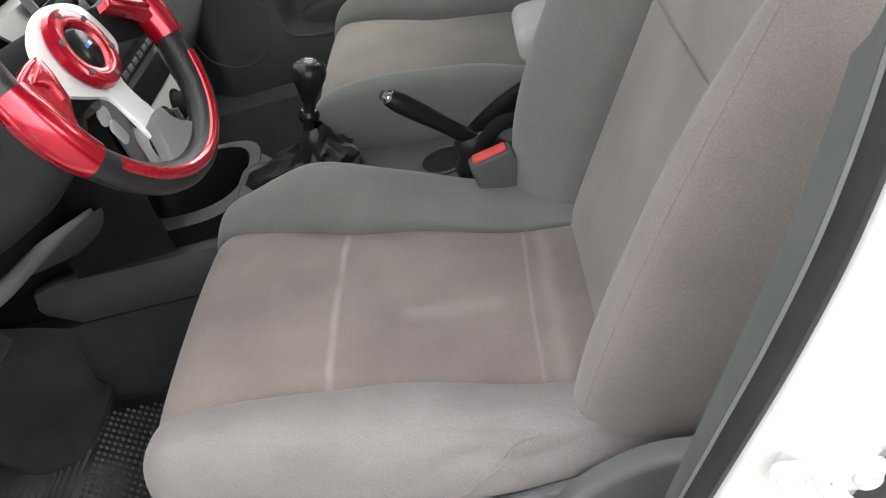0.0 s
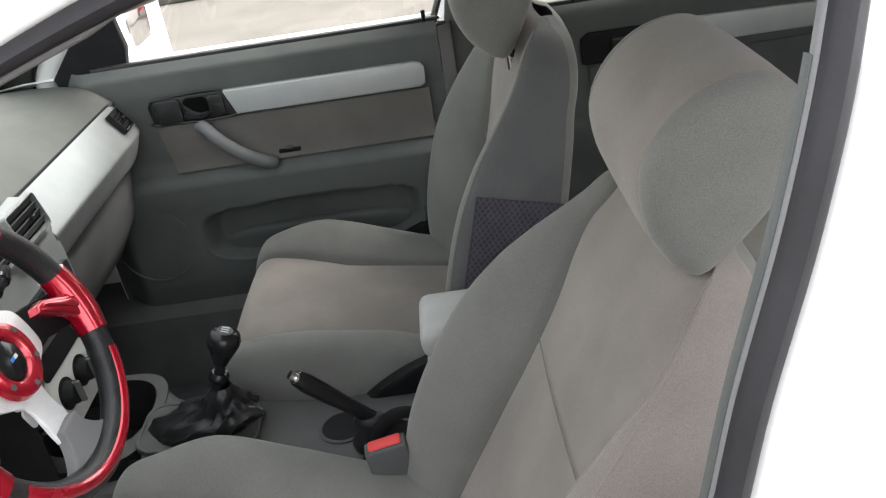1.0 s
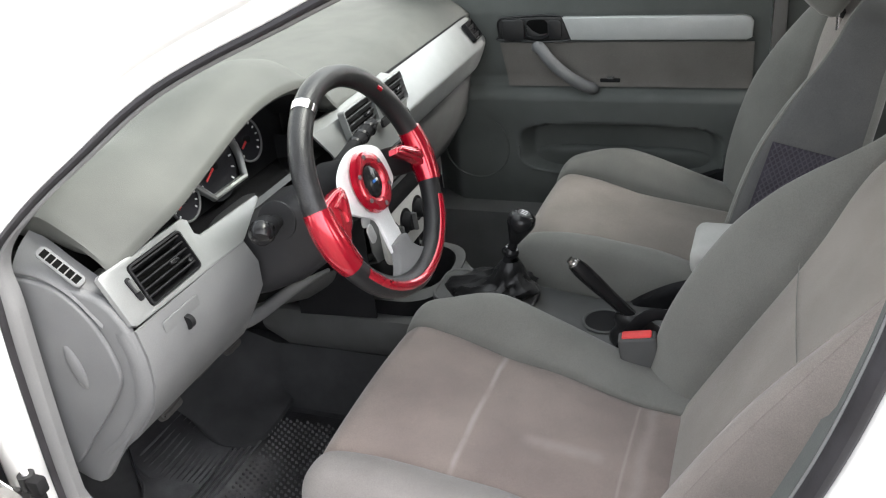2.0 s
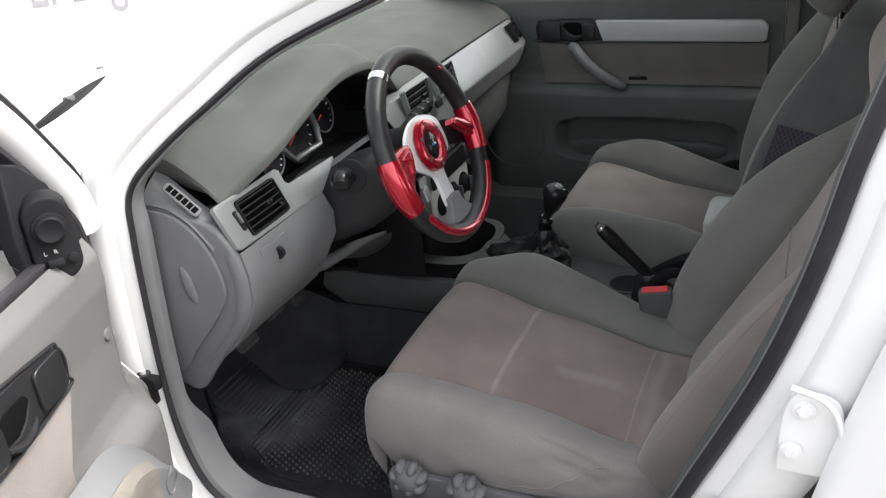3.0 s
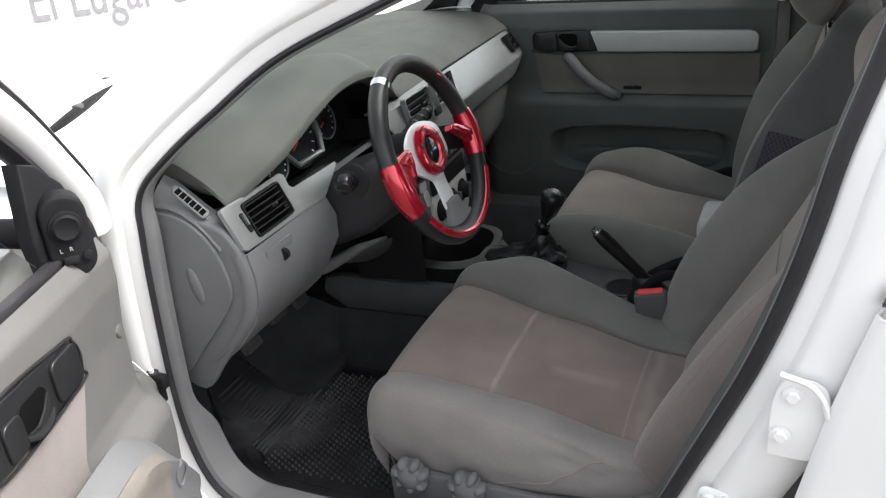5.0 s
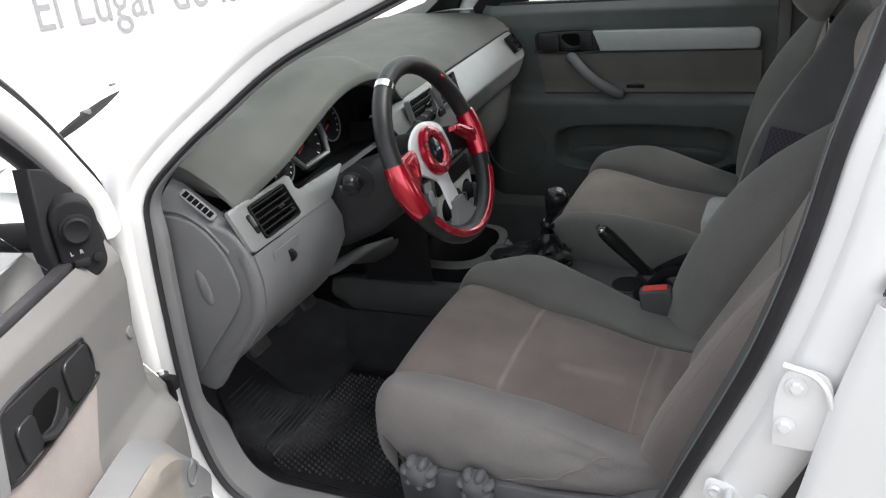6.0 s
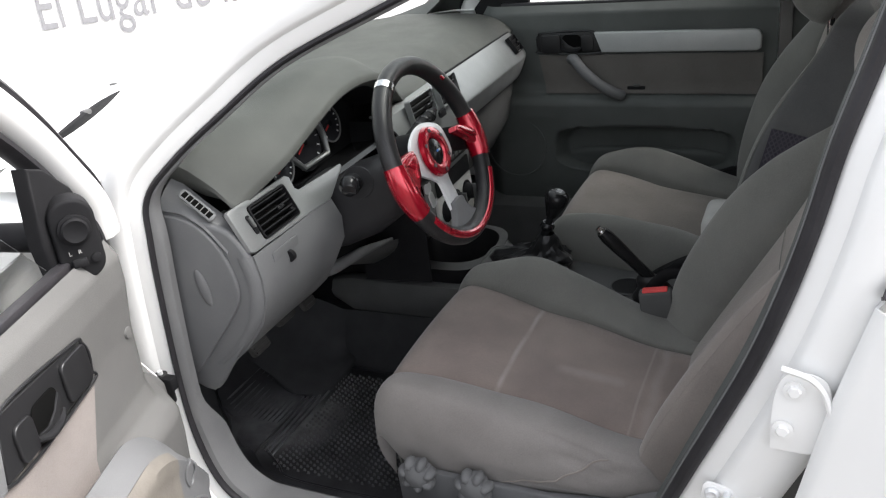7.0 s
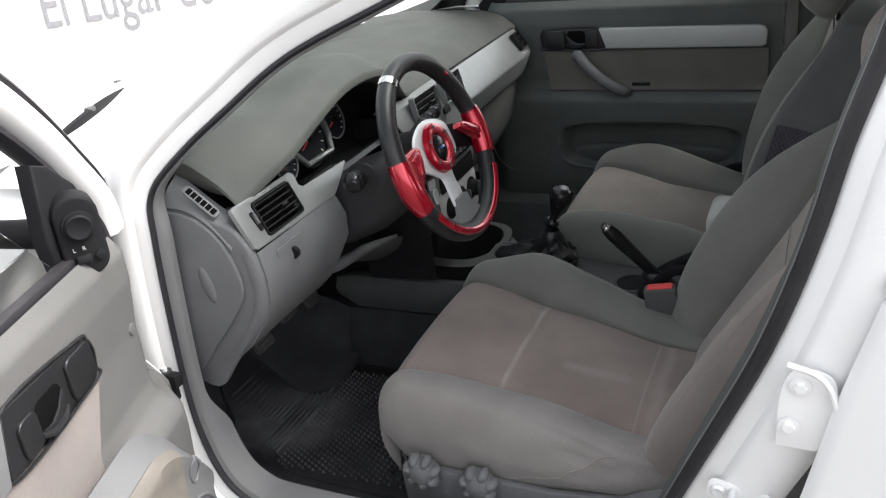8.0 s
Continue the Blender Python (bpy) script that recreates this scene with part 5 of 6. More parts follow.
    low = [(-0.020, -0.095), (0.018, -0.095), (0.023, -0.112), (0.04, -0.130), (0.07, -0.146), (0.05, -0.156), (0, -0.162), (-0.05, -0.156), (-0.07, -0.146), (-0.042, -0.130), (-0.025, -0.112)]
    plate("lower_spoke", catmull(low + low[:1], 60)[:-1].tolist(), -0.016, 0.014, MID_GREY, "grey leather lower spoke pad")
    hub = [(-0.076, -0.015), (-0.072, 0.012), (-0.058, 0.034), (-0.03, 0.048), (0, 0.053), (0.03, 0.049), (0.06, 0.037), (0.074, 0.02), (0.073, -0.02), (0.05, -0.034), (0.027, -0.044), (0.019, -0.06), (0.0175, -0.112), (-0.0205, -0.112), (-0.021, -0.06), (-0.028, -0.046), (-0.05, -0.032)]
    plate("hub_plate", catmull(hub + hub[:1], 90)[:-1].tolist(), -0.016, 0.005, STEEL, "brushed aluminium hub plate")
    hm = wm @ Matrix.Translation((0, 0, -0.013))
    ring = part("horn_ring", turned([(0.023, 0.002), (0.042, 0.002), (0.0465, 0.006), (0.044, 0.013), (0.036, 0.016), (0.027, 0.014), (0.023, 0.008)], hm, 48), RED, w, "glossy red horn ring")
    for k in range(6):
        a = radians(30 + 60 * k)
        part("bolt", turned([(0, 0), (0.0035, 0), (0.0035, 0.002), (0, 0.002)], hm @ Matrix.Translation((0.037 * math.cos(a), 0.037 * math.sin(a), 0.0148)), 10), DARK_GREY, ring)
    cap = part("horn_cap", turned([(0, 0.004), (0.024, 0.004), (0.0235, 0.011), (0.018, 0.0142), (0, 0.0155)], hm, 30), GLOSS_BLACK, w, "black horn button")
    part("emblem_bar", box((-0.007, -0.002, 0.0155), (0.0, 0.002, 0.0164), m=hm), BLUE, cap)
    part("emblem_bar", box((0.001, -0.002, 0.0155), (0.007, 0.002, 0.0164), m=hm), STEEL, cap)
    part("boss", turned([(0.0, -0.075), (0.05, -0.075), (0.045, -0.04), (0.05, -0.017), (0, -0.017)], wm, 30), BLACK, w)


steering_wheel()


def steering_column():
    c = thing("steering_column", (-0.3, -0.367, 0.75), "black plastic steering column shroud with stalks", "steering column")
    rows = []
    for x, z0, z1, hw in ((-0.165, 0.80, 0.895, 0.042), (-0.18, 0.775, 0.90, 0.056), (-0.22, 0.745, 0.885, 0.070), (-0.28, 0.72, 0.862, 0.080), (-0.36, 0.70, 0.842, 0.085)):
        row = []
        for k in range(28):
            a = 2 * math.pi * k / 28
            cc, ss = math.cos(a), math.sin(a)
            p = 0.55
            row.append((x, -0.367 + hw * math.copysign(abs(cc) ** p, cc), (z0 + z1) / 2 + (z1 - z0) / 2 * math.copysign(abs(ss) ** p, ss)))
        rows.append(row)
    part("shroud", sheet(rows, closed=True, ends=True), SHROUD, c, "charcoal grained column shroud")
    s = part("indicator_stalk", tube(catmull([(-0.235, -0.43, 0.855), (-0.215, -0.475, 0.87), (-0.20, -0.505, 0.885), (-0.19, -0.53, 0.895)], 12), [0.011, 0.011, 0.011, 0.012, 0.012, 0.013, 0.014, 0.016, 0.017, 0.017, 0.016, 0.012], 14), BLACK, c)
    part("stalk_tip", turned([(0, 0), (0.017, 0), (0.0175, 0.012), (0.012, 0.02), (0, 0.022)], frame_m((-0.192, -0.528, 0.894), (0.9, 0.3, 0), (0, -0.4, 1)), 20), GLOSS_BLACK, s)
    bellows = [(0.0, 0.0)]
    for k in range(5):
        bellows += [(0.030 - 0.0028 * k, 0.003 + 0.0055 * k), (0.0305 - 0.0028 * k, 0.0055 + 0.0055 * k), (0.0265 - 0.0028 * k, 0.0075 + 0.0055 * k)]
    part("stalk_gaiter", turned(bellows + [(0.0, 0.031)], frame_m((-0.232, -0.438, 0.858), (0, 0.2, 1), (1, 0.1, 0.1)), 24), SHROUD, c, "ribbed rubber bellows")
    t = part("wiper_stalk", tube(catmull([(-0.235, -0.305, 0.858), (-0.222, -0.24, 0.872), (-0.215, -0.18, 0.886), (-0.21, -0.125, 0.898)], 12), [0.009, 0.009, 0.009, 0.010, 0.010, 0.011, 0.012, 0.012, 0.012, 0.012, 0.011, 0.007], 14), BLACK, c)
    for k in range(3):
        f = 0.45 + 0.2 * k
        p = Vector((-0.222, -0.24, 0.872)).lerp(Vector((-0.21, -0.125, 0.898)), f)
        part("ridge", turned([(0, 0), (0.0135, 0), (0.0135, 0.006), (0, 0.006)], frame_m(p, (1, 0, 0), (0, -0.35, 1)), 16), GLOSS_BLACK, t)
    k = thing("ignition_keys", (-0.165, -0.285, 0.80), "steel keys hanging from the ignition lock", "keys")
    part("lock", turned([(0, 0), (0.016, 0), (0.015, 0.02), (0, 0.02)], frame_m((-0.185, -0.296, 0.815), (0, 1, 0), (-0.3, 0, 1)), 18), DARK_GREY, k)
    m = frame_m((-0.165, -0.293, 0.795), (0.25, 1, 0), (0, 0, 1))
    part("key", prism(rounded(0.020, 0.024, 0.009), m, 0.002, 0.001), STEEL, k)
    part("key", prism(rounded(0.018, 0.034, 0.007), m @ Matrix.Translation((0.003, -0.024, 0.005)) @ pose(0, 0, 0, 0, 15, 20), 0.003, 0.001), STEEL, k)


steering_column()


# ---- tunnel console ----
def console():
    c = thing("centre_console", (0, 0, 0.24), "dark grey plastic tunnel console with cup holder", "console")
    rows = []
    for x, yl, yr, z in ((-0.172, -0.062, 0.15, 0.494), (-0.15, -0.068, 0.125, 0.492), (-0.1, -0.08, 0.105, 0.485), (0.02, -0.10, 0.11, 0.47), (0.12, -0.10, 0.10, 0.462), (0.3, -0.10, 0.10, 0.462), (0.5, -0.10, 0.10, 0.47), (0.62, -0.09, 0.09, 0.45)):
        sec = [(yl - 0.010, 0.385), (yl - 0.004, z - 0.03), (yl + 0.006, z - 0.006), (yl + 0.02, z), ((yl + yr) / 2, z + 0.002), (yr - 0.02, z), (yr - 0.006, z - 0.006), (yr + 0.004, z - 0.03), (yr + 0.010, 0.385)]
        rows.append([(x, y, zz) for y, zz in sec])
    part("console_body", sheet(rows, 0.003), DARK_GREY, c)
    # black sheet stands in for the shadow between bin collar and side panel
    part("cavity_shade", sheet([[(x, -0.045, 0.37), (x, -0.04, 0.486)] for x in (-0.75, -0.4, -0.165)], 0.003), BLACK, c)
    rows = []
    for x, hw in ((-0.98, 0.10), (-0.62, 0.088), (-0.39, 0.082), (-0.19, 0.085), (0.02, 0.105), (0.3, 0.105), (0.62, 0.095)):
        rows.append([(x, -hw - 0.03, 0.222), (x, -hw - 0.012, 0.32), (x, -hw + 0.004, 0.374), (x, 0, 0.376), (x, hw - 0.002, 0.374), (x, hw + 0.012, 0.32), (x, hw + 0.03, 0.222)])
    part("tunnel_carpet", sheet(rows, 0.003), CARPET, c, "black carpet over the tunnel")
    # open bin ahead of the gear lever: black well with a grey rim
    m = Matrix.Translation((-0.274, 0.072, 0.497))
    angles = np.linspace(0, 2 * math.pi, 61)[:-1]

    def squircle(t, ax, ay, k=6):
        r = (abs(math.cos(t)) ** k + abs(math.sin(t)) ** k) ** (-1 / k)
        return ax * r * math.cos(t), ay * r * math.sin(t)

    rows = []
    for kind, z in (("well", -0.10), ("mid", -0.06), ("lip", -0.004), ("rim", 0.003), ("rim2", 0.004), ("out", 0.0), ("edge", -0.02), ("foot", -0.09)):
        row = []
        for t in angles:
            if kind in ("well", "mid", "lip", "rim", "rim2"):
                k = {"well": 0.8, "mid": 0.92, "lip": 0.97, "rim": 0.99, "rim2": 1.03}[kind]
                x, y = squircle(t, 0.092 * k, 0.105 * k, 2.6)
                y += 0.006
            else:
                x, y = squircle(t, 0.108, 0.132 if kind == "out" else 0.128, 3)
            row.append(m @ Vector((x, y, z)))
        rows.append(row)
    part("bin_well", sheet(rows[:4], closed=True), BLACK, c, "black open storage bin")
    part("bin_collar", grid(bmesh.new(), rows[3:6], closed=True), DARK_GREY, c)
    # the collar's side is painted black for the shadow under its rim
    part("bin_shade_skirt", grid(bmesh.new(), rows[5:], closed=True), BLACK, c)
    part("bin_floor", turned([(0, 0), (0.085, 0), (0.085, 0.004), (0, 0.004)], m @ Matrix.Translation((0, 0.006, -0.10)), 30), BLACK, c)
    # side panel by the driver's footwell
    rows = []
    for x in np.linspace(-0.552, 0.02, 24):
        nose = (1 - smooth01((x + 0.552) / 0.05)) * 0.03
        lo, hi = 0.380 + nose, 0.464 + 0.03 * max(0.0, (-0.40 - x)) ** 1.0 - nose * 0.4
        rows.append([(x, -0.05, hi - 0.004), (x, -0.072, hi + 0.001), (x, -0.082, hi - 0.003), (x, -0.090, hi - 0.02), (x, -0.094, (lo + hi) / 2), (x, -0.091, lo + 0.012), (x, -0.084, lo), (x, -0.05, lo - 0.004)])
    part("side_panel", sheet(rows, 0.004), DARK_GREY, c, "grey plastic footwell panel")
    # cup holder
    cm = Matrix.Translation((0.155, 0.0, 0.463))
    part("cup_ring", turned([(0.037, 0.0), (0.043, 0.0), (0.0435, 0.003), (0.040, 0.005), (0.037, 0.003)], cm, 32, ends=False), DARK_GREY, c)
    part("cup_well", turned([(0, 0.0015), (0.037, 0.0015), (0.037, 0.003), (0, 0.003)], cm, 32), BLACK, c)
    # gaiter frame
    fm = Matrix.Translation((-0.085, 0.018, 0.488)) @ pose(0, 0, 0, 0, 6, 0)
    part("gaiter_frame", prism(rounded(0.2, 0.13, 0.03), fm, 0.006, 0.003), DARK_GREY, c)
    part("gaiter_rim", tube([fm @ Vector((x, y, 0.006)) for x, y in (lambda o: o + o[:1])(rounded(0.196, 0.126, 0.03))], 0.003, 8), DARK_GREY, c)
    # rear box between the seats
    bx = thing("armrest_box", (0.37, 0.01, 0.47), "pale grey plastic box between the front seats", "storage box")
    part("box_body", box((0.315, -0.045, 0.465), (0.46, 0.075, 0.60), 0.012, 3), PALE, bx)
    part("box_lid", box((0.31, -0.05, 0.602), (0.465, 0.08, 0.655), 0.018, 4), PALE, bx)


console()


def gear_lever():
    g = thing("gear_lever", (-0.07, 0.01, 0.49), "black gear lever with leather gaiter", "gear lever")
    top = Vector((0.0, 0.0, 0.66))
    low = Vector((-0.055, 0.0, 0.515))
    ax = (top - low).normalized()
    m = frame_m(top, (0, 1, 0), ax.cross(Vector((0, 1, 0))) * -1)
    if (m.to_3x3() @ Vector((0, 0, 1))).dot(ax) < 0:
        m = frame_m(top, (0, 1, 0), ax.cross(Vector((0, 1, 0))))
    part("knob", turned([(0, -0.040), (0.011, -0.040), (0.0135, -0.032), (0.020, -0.016), (0.0255, -0.002), (0.0268, 0.008), (0.0245, 0.017), (0.017, 0.0225), (0, 0.024)], m, 28), GLOSS_BLACK, g, "glossy black knob")
    part("knob_badge", turned([(0, 0.0225), (0.013, 0.0228), (0.012, 0.0245), (0, 0.025)], m, 24), DARK_GREY, g, "dark shift pattern badge")
    for bx, bw in ((-0.006, 0.0012), (0.0, 0.0012), (0.006, 0.0012)):
        part("badge_line", box((bx - bw / 2, -0.006, 0.0245), (bx + bw / 2, 0.006, 0.0254), m=m), STEEL, g)
    part("collar", turned([(0, -0.074), (0.013, -0.074), (0.0165, -0.068), (0.0165, -0.062), (0.012, -0.056), (0, -0.056)], m, 24), GLOSS_BLACK, g)
    part("shaft", rod(low - ax * 0.02, top - ax * 0.04, 0.0105, 16, 0.0085), BLACK, g)
    # gaiter: pleated leather cone
    rows = []
    prof = catmull([(0.0, 0.088, 0.052), (0.12, 0.089, 0.055), (0.3, 0.084, 0.053), (0.42, 0.066, 0.046), (0.5, 0.045, 0.038), (0.65, 0.031, 0.03), (0.85, 0.025, 0.024), (1.0, 0.016, 0.016)], 30)
    for t, rx, ry in prof:
        lean_x = -0.088 + 0.045 * smooth01(t / 0.55) + 0.018 * t
        c = Vector((lean_x, 0.014 * (1 - t) + 0.002, 0.492 + 0.088 * t))
        row = []
        for a in np.linspace(0, 2 * math.pi, 65)[:-1]:
            p = Vector((2.4 * math.cos(a), 2.4 * math.sin(a), 3.5 * t))
            f = 1 + 0.22 * noise.noise(p) + 0.10 * noise.noise(p * 2.7) + 0.05 * math.sin(4 * a + 9 * t)
            f = 1 + (f - 1) * (0.35 + 0.65 * math.sin(math.pi * min(t * 1.3, 1.0)))
            row.append(c + Vector((rx * f * math.cos(a), ry * f * math.sin(a), 0.012 * noise.noise(p * 1.6) * math.sin(math.pi * t))))
        rows.append(row)
    part("gaiter", sheet(rows, closed=True), LEATHER, g, "creased black leather gaiter")


gear_lever()


def handbrake():
    h = thing("handbrake", (0.22, -0.06, 0.47), "black handbrake lever with chrome button", "handbrake")
    tip, foot = Vector((0.119, -0.082, 0.630)), Vector((0.222, -0.062, 0.515))
    d = (tip - foot).normalized()
    pts = [foot + (tip - foot) * t for t in np.linspace(0, 1, 10)]
    part("lever", tube(pts, [0.011, 0.0115, 0.012, 0.012, 0.0125, 0.0135, 0.0145, 0.015, 0.015, 0.0125], 14), GLOSS_BLACK, h)
    part("button", rod(tip, tip + d * 0.012, 0.007, 14), CHROME, h, "chrome release button")
    part("button_collar", rod(tip - d * 0.003, tip + d * 0.003, 0.011, 16), CHROME, h)
    rows = []
    for t in np.linspace(0, 1, 9):
        c = Vector((0.245, -0.055, 0.465)).lerp(foot + d * 0.02, t)
        r = 0.042 * (1 - t) + 0.016 + 0.003 * math.sin(9 * t)
        rows.append([c + Vector((r * 1.2 * math.cos(a), r * 0.7 * math.sin(a), 0)) for a in np.linspace(0, 2 * math.pi, 25)[:-1]])
    part("boot", sheet(rows, closed=True, ends=True), LEATHER, h, "black vinyl boot")


handbrake()


def buckle():
    b = thing("seat_belt_buckle", (0.245, -0.155, 0.46), "grey seat belt buckle with red release button", "seat belt buckle")
    m = frame_m((0.24, -0.157, 0.545), (0.93, 0.1, 0.12), (-0.2, 0.0, 1)) @ pose(0, 0, 0, 0, 0, 0)
    part("buckle_body", box((-0.032, -0.09, -0.015), (0.032, 0.0, 0.015), 0.005, 3, m), DARK_GREY, b)
    part("release_button", box((-0.025, -0.002, -0.0105), (0.025, 0.004, 0.0105), 0.003, 2, m), RED_PLASTIC, b, "red press button")
    part("stem", tube(catmull([(0.25, -0.157, 0.47), (0.265, -0.16, 0.42), (0.29, -0.165, 0.36), (0.3, -0.165, 0.28)], 8), 0.02, 10, flat=0.4), BLACK, b)
    s = thing("seat_belt_strap", (0.29, -0.12, 0.47), "black webbing strap draped by the buckle", "strap")
    part("webbing", tube(catmull([(0.205, -0.11, 0.475), (0.225, -0.115, 0.525), (0.255, -0.115, 0.56), (0.29, -0.12, 0.565), (0.32, -0.125, 0.55), (0.335, -0.125, 0.47)], 24), 0.012, 10, flat=0.25), BLACK, s)


buckle()


# ---- doors ----
HINGE, SWING = Vector((-0.52, -0.81, 0)), radians(73)


def door_pose(side):
    """From door axes (x along the car, y into the cabin, z up) to the world."""
    if side > 0:
        return Matrix(((1, 0, 0, 0), (0, -1, 0, 0.66), (0, 0, 1, 0), (0, 0, 0, 1)))
    shut = Matrix(((1, 0, 0, 0), (0, 1, 0, -0.66), (0, 0, 1, 0), (0, 0, 0, 1)))
    return Matrix.Translation(HINGE) @ Matrix.Rotation(-SWING, 4, "Z") @ Matrix.Translation(-HINGE) @ shut


def panel_depth(x, z, x0, x1):
    """How far the lining stands into the cabin."""
    w = float(np.interp(z, [0.34, 0.37, 0.45, 0.60, 0.655, 0.69, 0.705, 0.715, 0.74, 0.83, 0.90, 0.94, 0.962], [0.0, 0.02, 0.03, 0.03, 0.034, 0.034, 0.026, 0.004, -0.004, -0.002, 0.008, 0.008, -0.006]))
    px, pz = (x - 0.5 * (x0 + x1) - 0.08) / ((x1 - x0) * 0.29), (z - 0.560) / 0.066
    q = (abs(px) ** 4 + abs(pz) ** 4) ** 0.25
    w -= 0.05 * smooth01((1.06 - q) / 0.16)
    return w - 0.055 * smooth01((x0 + 0.085 - x) / 0.085)


def front_door(side):
    right = side > 0
    label = "closed passenger door with grey lining and silver strip" if right else "open white driver's door with daylit grey lining"
    d = thing("front_passenger_door" if right else "driver_door", door_pose(side) @ Vector((0, 0, 0.36)), label, "car door", "front doors")
    M = door_pose(side)
    # one plastic on both doors; shade and outdoor light sit in the two colours
    lining = DOOR_GREY if right else LIT_DOOR_LINING
    x0, x1 = (-0.43 if right else -0.428), 0.405

    def add(name, bm, mat, parent=d, lab="", smooth=True):
        bm.transform(M)
        return part(name, bm, mat, parent, lab, smooth)

    def front_x(z):
        """Where the lining ends towards the hinges."""
        if right:
            return x0 + 0.03 * smooth01((z - 0.6) / 0.36)
        return x0 + 0.076 * smooth01((z - 0.66) / 0.33) + 0.012 * smooth01((0.64 - z) / 0.15)

    zs = np.linspace(0.345, 0.962, 110)
    rows = []
    for z in zs:
        rows.append([(x, panel_depth(x, z, x0, x1), z) for x in np.linspace(front_x(z), x1, 130)])
    add("lining", sheet(rows), lining, d, "grained grey plastic door lining")
    # cloth insert: shaded copy on the passenger door, lit copy on the driver's
    rows = []
    for z in np.linspace(0.718, 0.826, 10):
        xa = -0.226 + 0.5 * (0.826 - z) * 0.35 if right else -0.217 + 0.46 * (0.826 - z)
        rows.append([(x, 0.004 + 0.002 + panel_depth(x, z, x0, x1), z) for x in np.linspace(xa, 0.372, 24)])
    add("cloth_insert", sheet(rows, 0.003), SHADED_DOOR_CLOTH if right else LIT_INSERT_CLOTH, d, "brown-grey velour insert")
    # silver strip and black handle bezel
    base = Matrix(((1, 0, 0, 0), (0, 0, 1, 0.002), (0, 1, 0, 0), (0, 0, 0, 1)))
    strip = [(-0.066, 0.889), (-0.045, 0.833), (0.355, 0.832), (0.366, 0.838), (0.368, 0.872), (0.36, 0.884), (0.345, 0.888)]
    if not right:
        strip[0], strip[1] = (-0.032, 0.906), (-0.014, 0.832)
    add("silver_strip", prism(strip, base, 0.014, 0.004, 3), STRIP if right else GREY, d, "satin grey trim strip")
    bez = [(-0.225, 0.84), (-0.218, 0.834), (-0.047, 0.834), (-0.068, 0.890), (-0.205, 0.889), (-0.222, 0.883), (-0.228, 0.87)]
    if not right:
        bez = [(-0.213, 0.850), (-0.203, 0.836), (-0.020, 0.834), (-0.036, 0.908), (-0.190, 0.900), (-0.209, 0.891), (-0.217, 0.872)]
    bz = add("handle_bezel", prism(bez, base, 0.010, 0.003, 3), BEZEL_BLACK, d, "black plastic handle bezel")
    rim = [base @ Vector((x, z, 0.0105)) for x, z in bez]
    add("bezel_rim", tube(catmull(rim + rim[:1], 60), 0.0022, 8), BEZEL_BLACK, bz)
    ox = 0.0 if right else 0.018
    at = Matrix.Translation((ox, 0.0108, 0)) @ base
    # black plate on the bezel stands in for the shaded handle hollow
    add("cup_shade_plate", prism(rounded(0.052, 0.046, 0.012, cx=-0.128, cy=0.860), at, 0.001, 0.0003), VOID, bz)
    add("pull_tongue", prism([(-0.153, 0.840), (-0.106, 0.840), (-0.104, 0.850), (-0.122, 0.848), (-0.138, 0.856), (-0.153, 0.872)], at, 0.0035, 0.0015, 2), BEZEL_BLACK, bz)
    add("front_plate", prism(rounded(0.034, 0.046, 0.010, cx=-0.083, cy=0.860), at, 0.004, 0.0018, 3), BEZEL_BLACK, bz)
    add("handle_cover", prism(rounded(0.056, 0.052, 0.010, cx=-0.187 if right else -0.198, cy=0.859 if right else 0.868), at, 0.0045, 0.002, 3), BEZEL_BLACK, bz)
    lip = catmull([(-0.155 + ox, 0.010, 0.846), (-0.140 + ox, 0.015, 0.840), (-0.118 + ox, 0.016, 0.839), (-0.100 + ox, 0.011, 0.846)], 14)
    add("door_handle", tube(lip, 0.005, 10, flat=1.4, up=(0, 1, 0)), BLACK, bz, "black pull lever")
    # grab handle
    pts = catmull([(-0.135, 0.0, 0.812), (-0.118, 0.028, 0.818), (-0.09, 0.042, 0.79), (-0.05, 0.044, 0.755), (-0.01, 0.036, 0.728), (0.015, 0.02, 0.714)], 24)
    if right:
        add("grab_handle", tube(pts, [0.012] + [0.0145] * 22 + [0.011], 14), GREY, d, "smooth grey grab handle")
    # window switch
    sw = add("window_switch", box((0.022, 0.0, 0.728), (0.072, 0.01, 0.738), 0.003, 2), BLACK, d)
    add("rocker", box((0.04, 0.004, 0.737), (0.056, 0.012, 0.743), 0.002, 2), DARK_GREY, sw)
    # rolled lip round the pocket's foot
    cx, hw = 0.5 * (x0 + x1) + 0.08, (x1 - x0) * 0.29
    lip = []
    for t in np.linspace(math.pi * 0.98, math.pi * 2.02, 40):
        k = (abs(math.cos(t)) ** 4 + abs(math.sin(t)) ** 4) ** -0.25 * 1.05
        lip.append((cx + hw * k * math.cos(t), 0.028, 0.560 + 0.066 * k * math.sin(t)))
    if right:
        add("pocket_lip", tube(lip, [0.001] + [0.0045] * 38 + [0.001], 8), lining, d)
        add("pocket_ledge", sheet([[(cx + hw * 0.9 * k, w - 0.012 * k ** 8, z - 0.016 * k ** 6) for k in np.linspace(-1, 1, 24)] for w, z in ((-0.01, 0.50), (-0.004, 0.535), (-0.003, 0.545), (-0.006, 0.552), (-0.013, 0.556), (-0.03, 0.556))]), lining, d)
    # speaker ring
    c = Vector((-0.30, 0.031, 0.56))
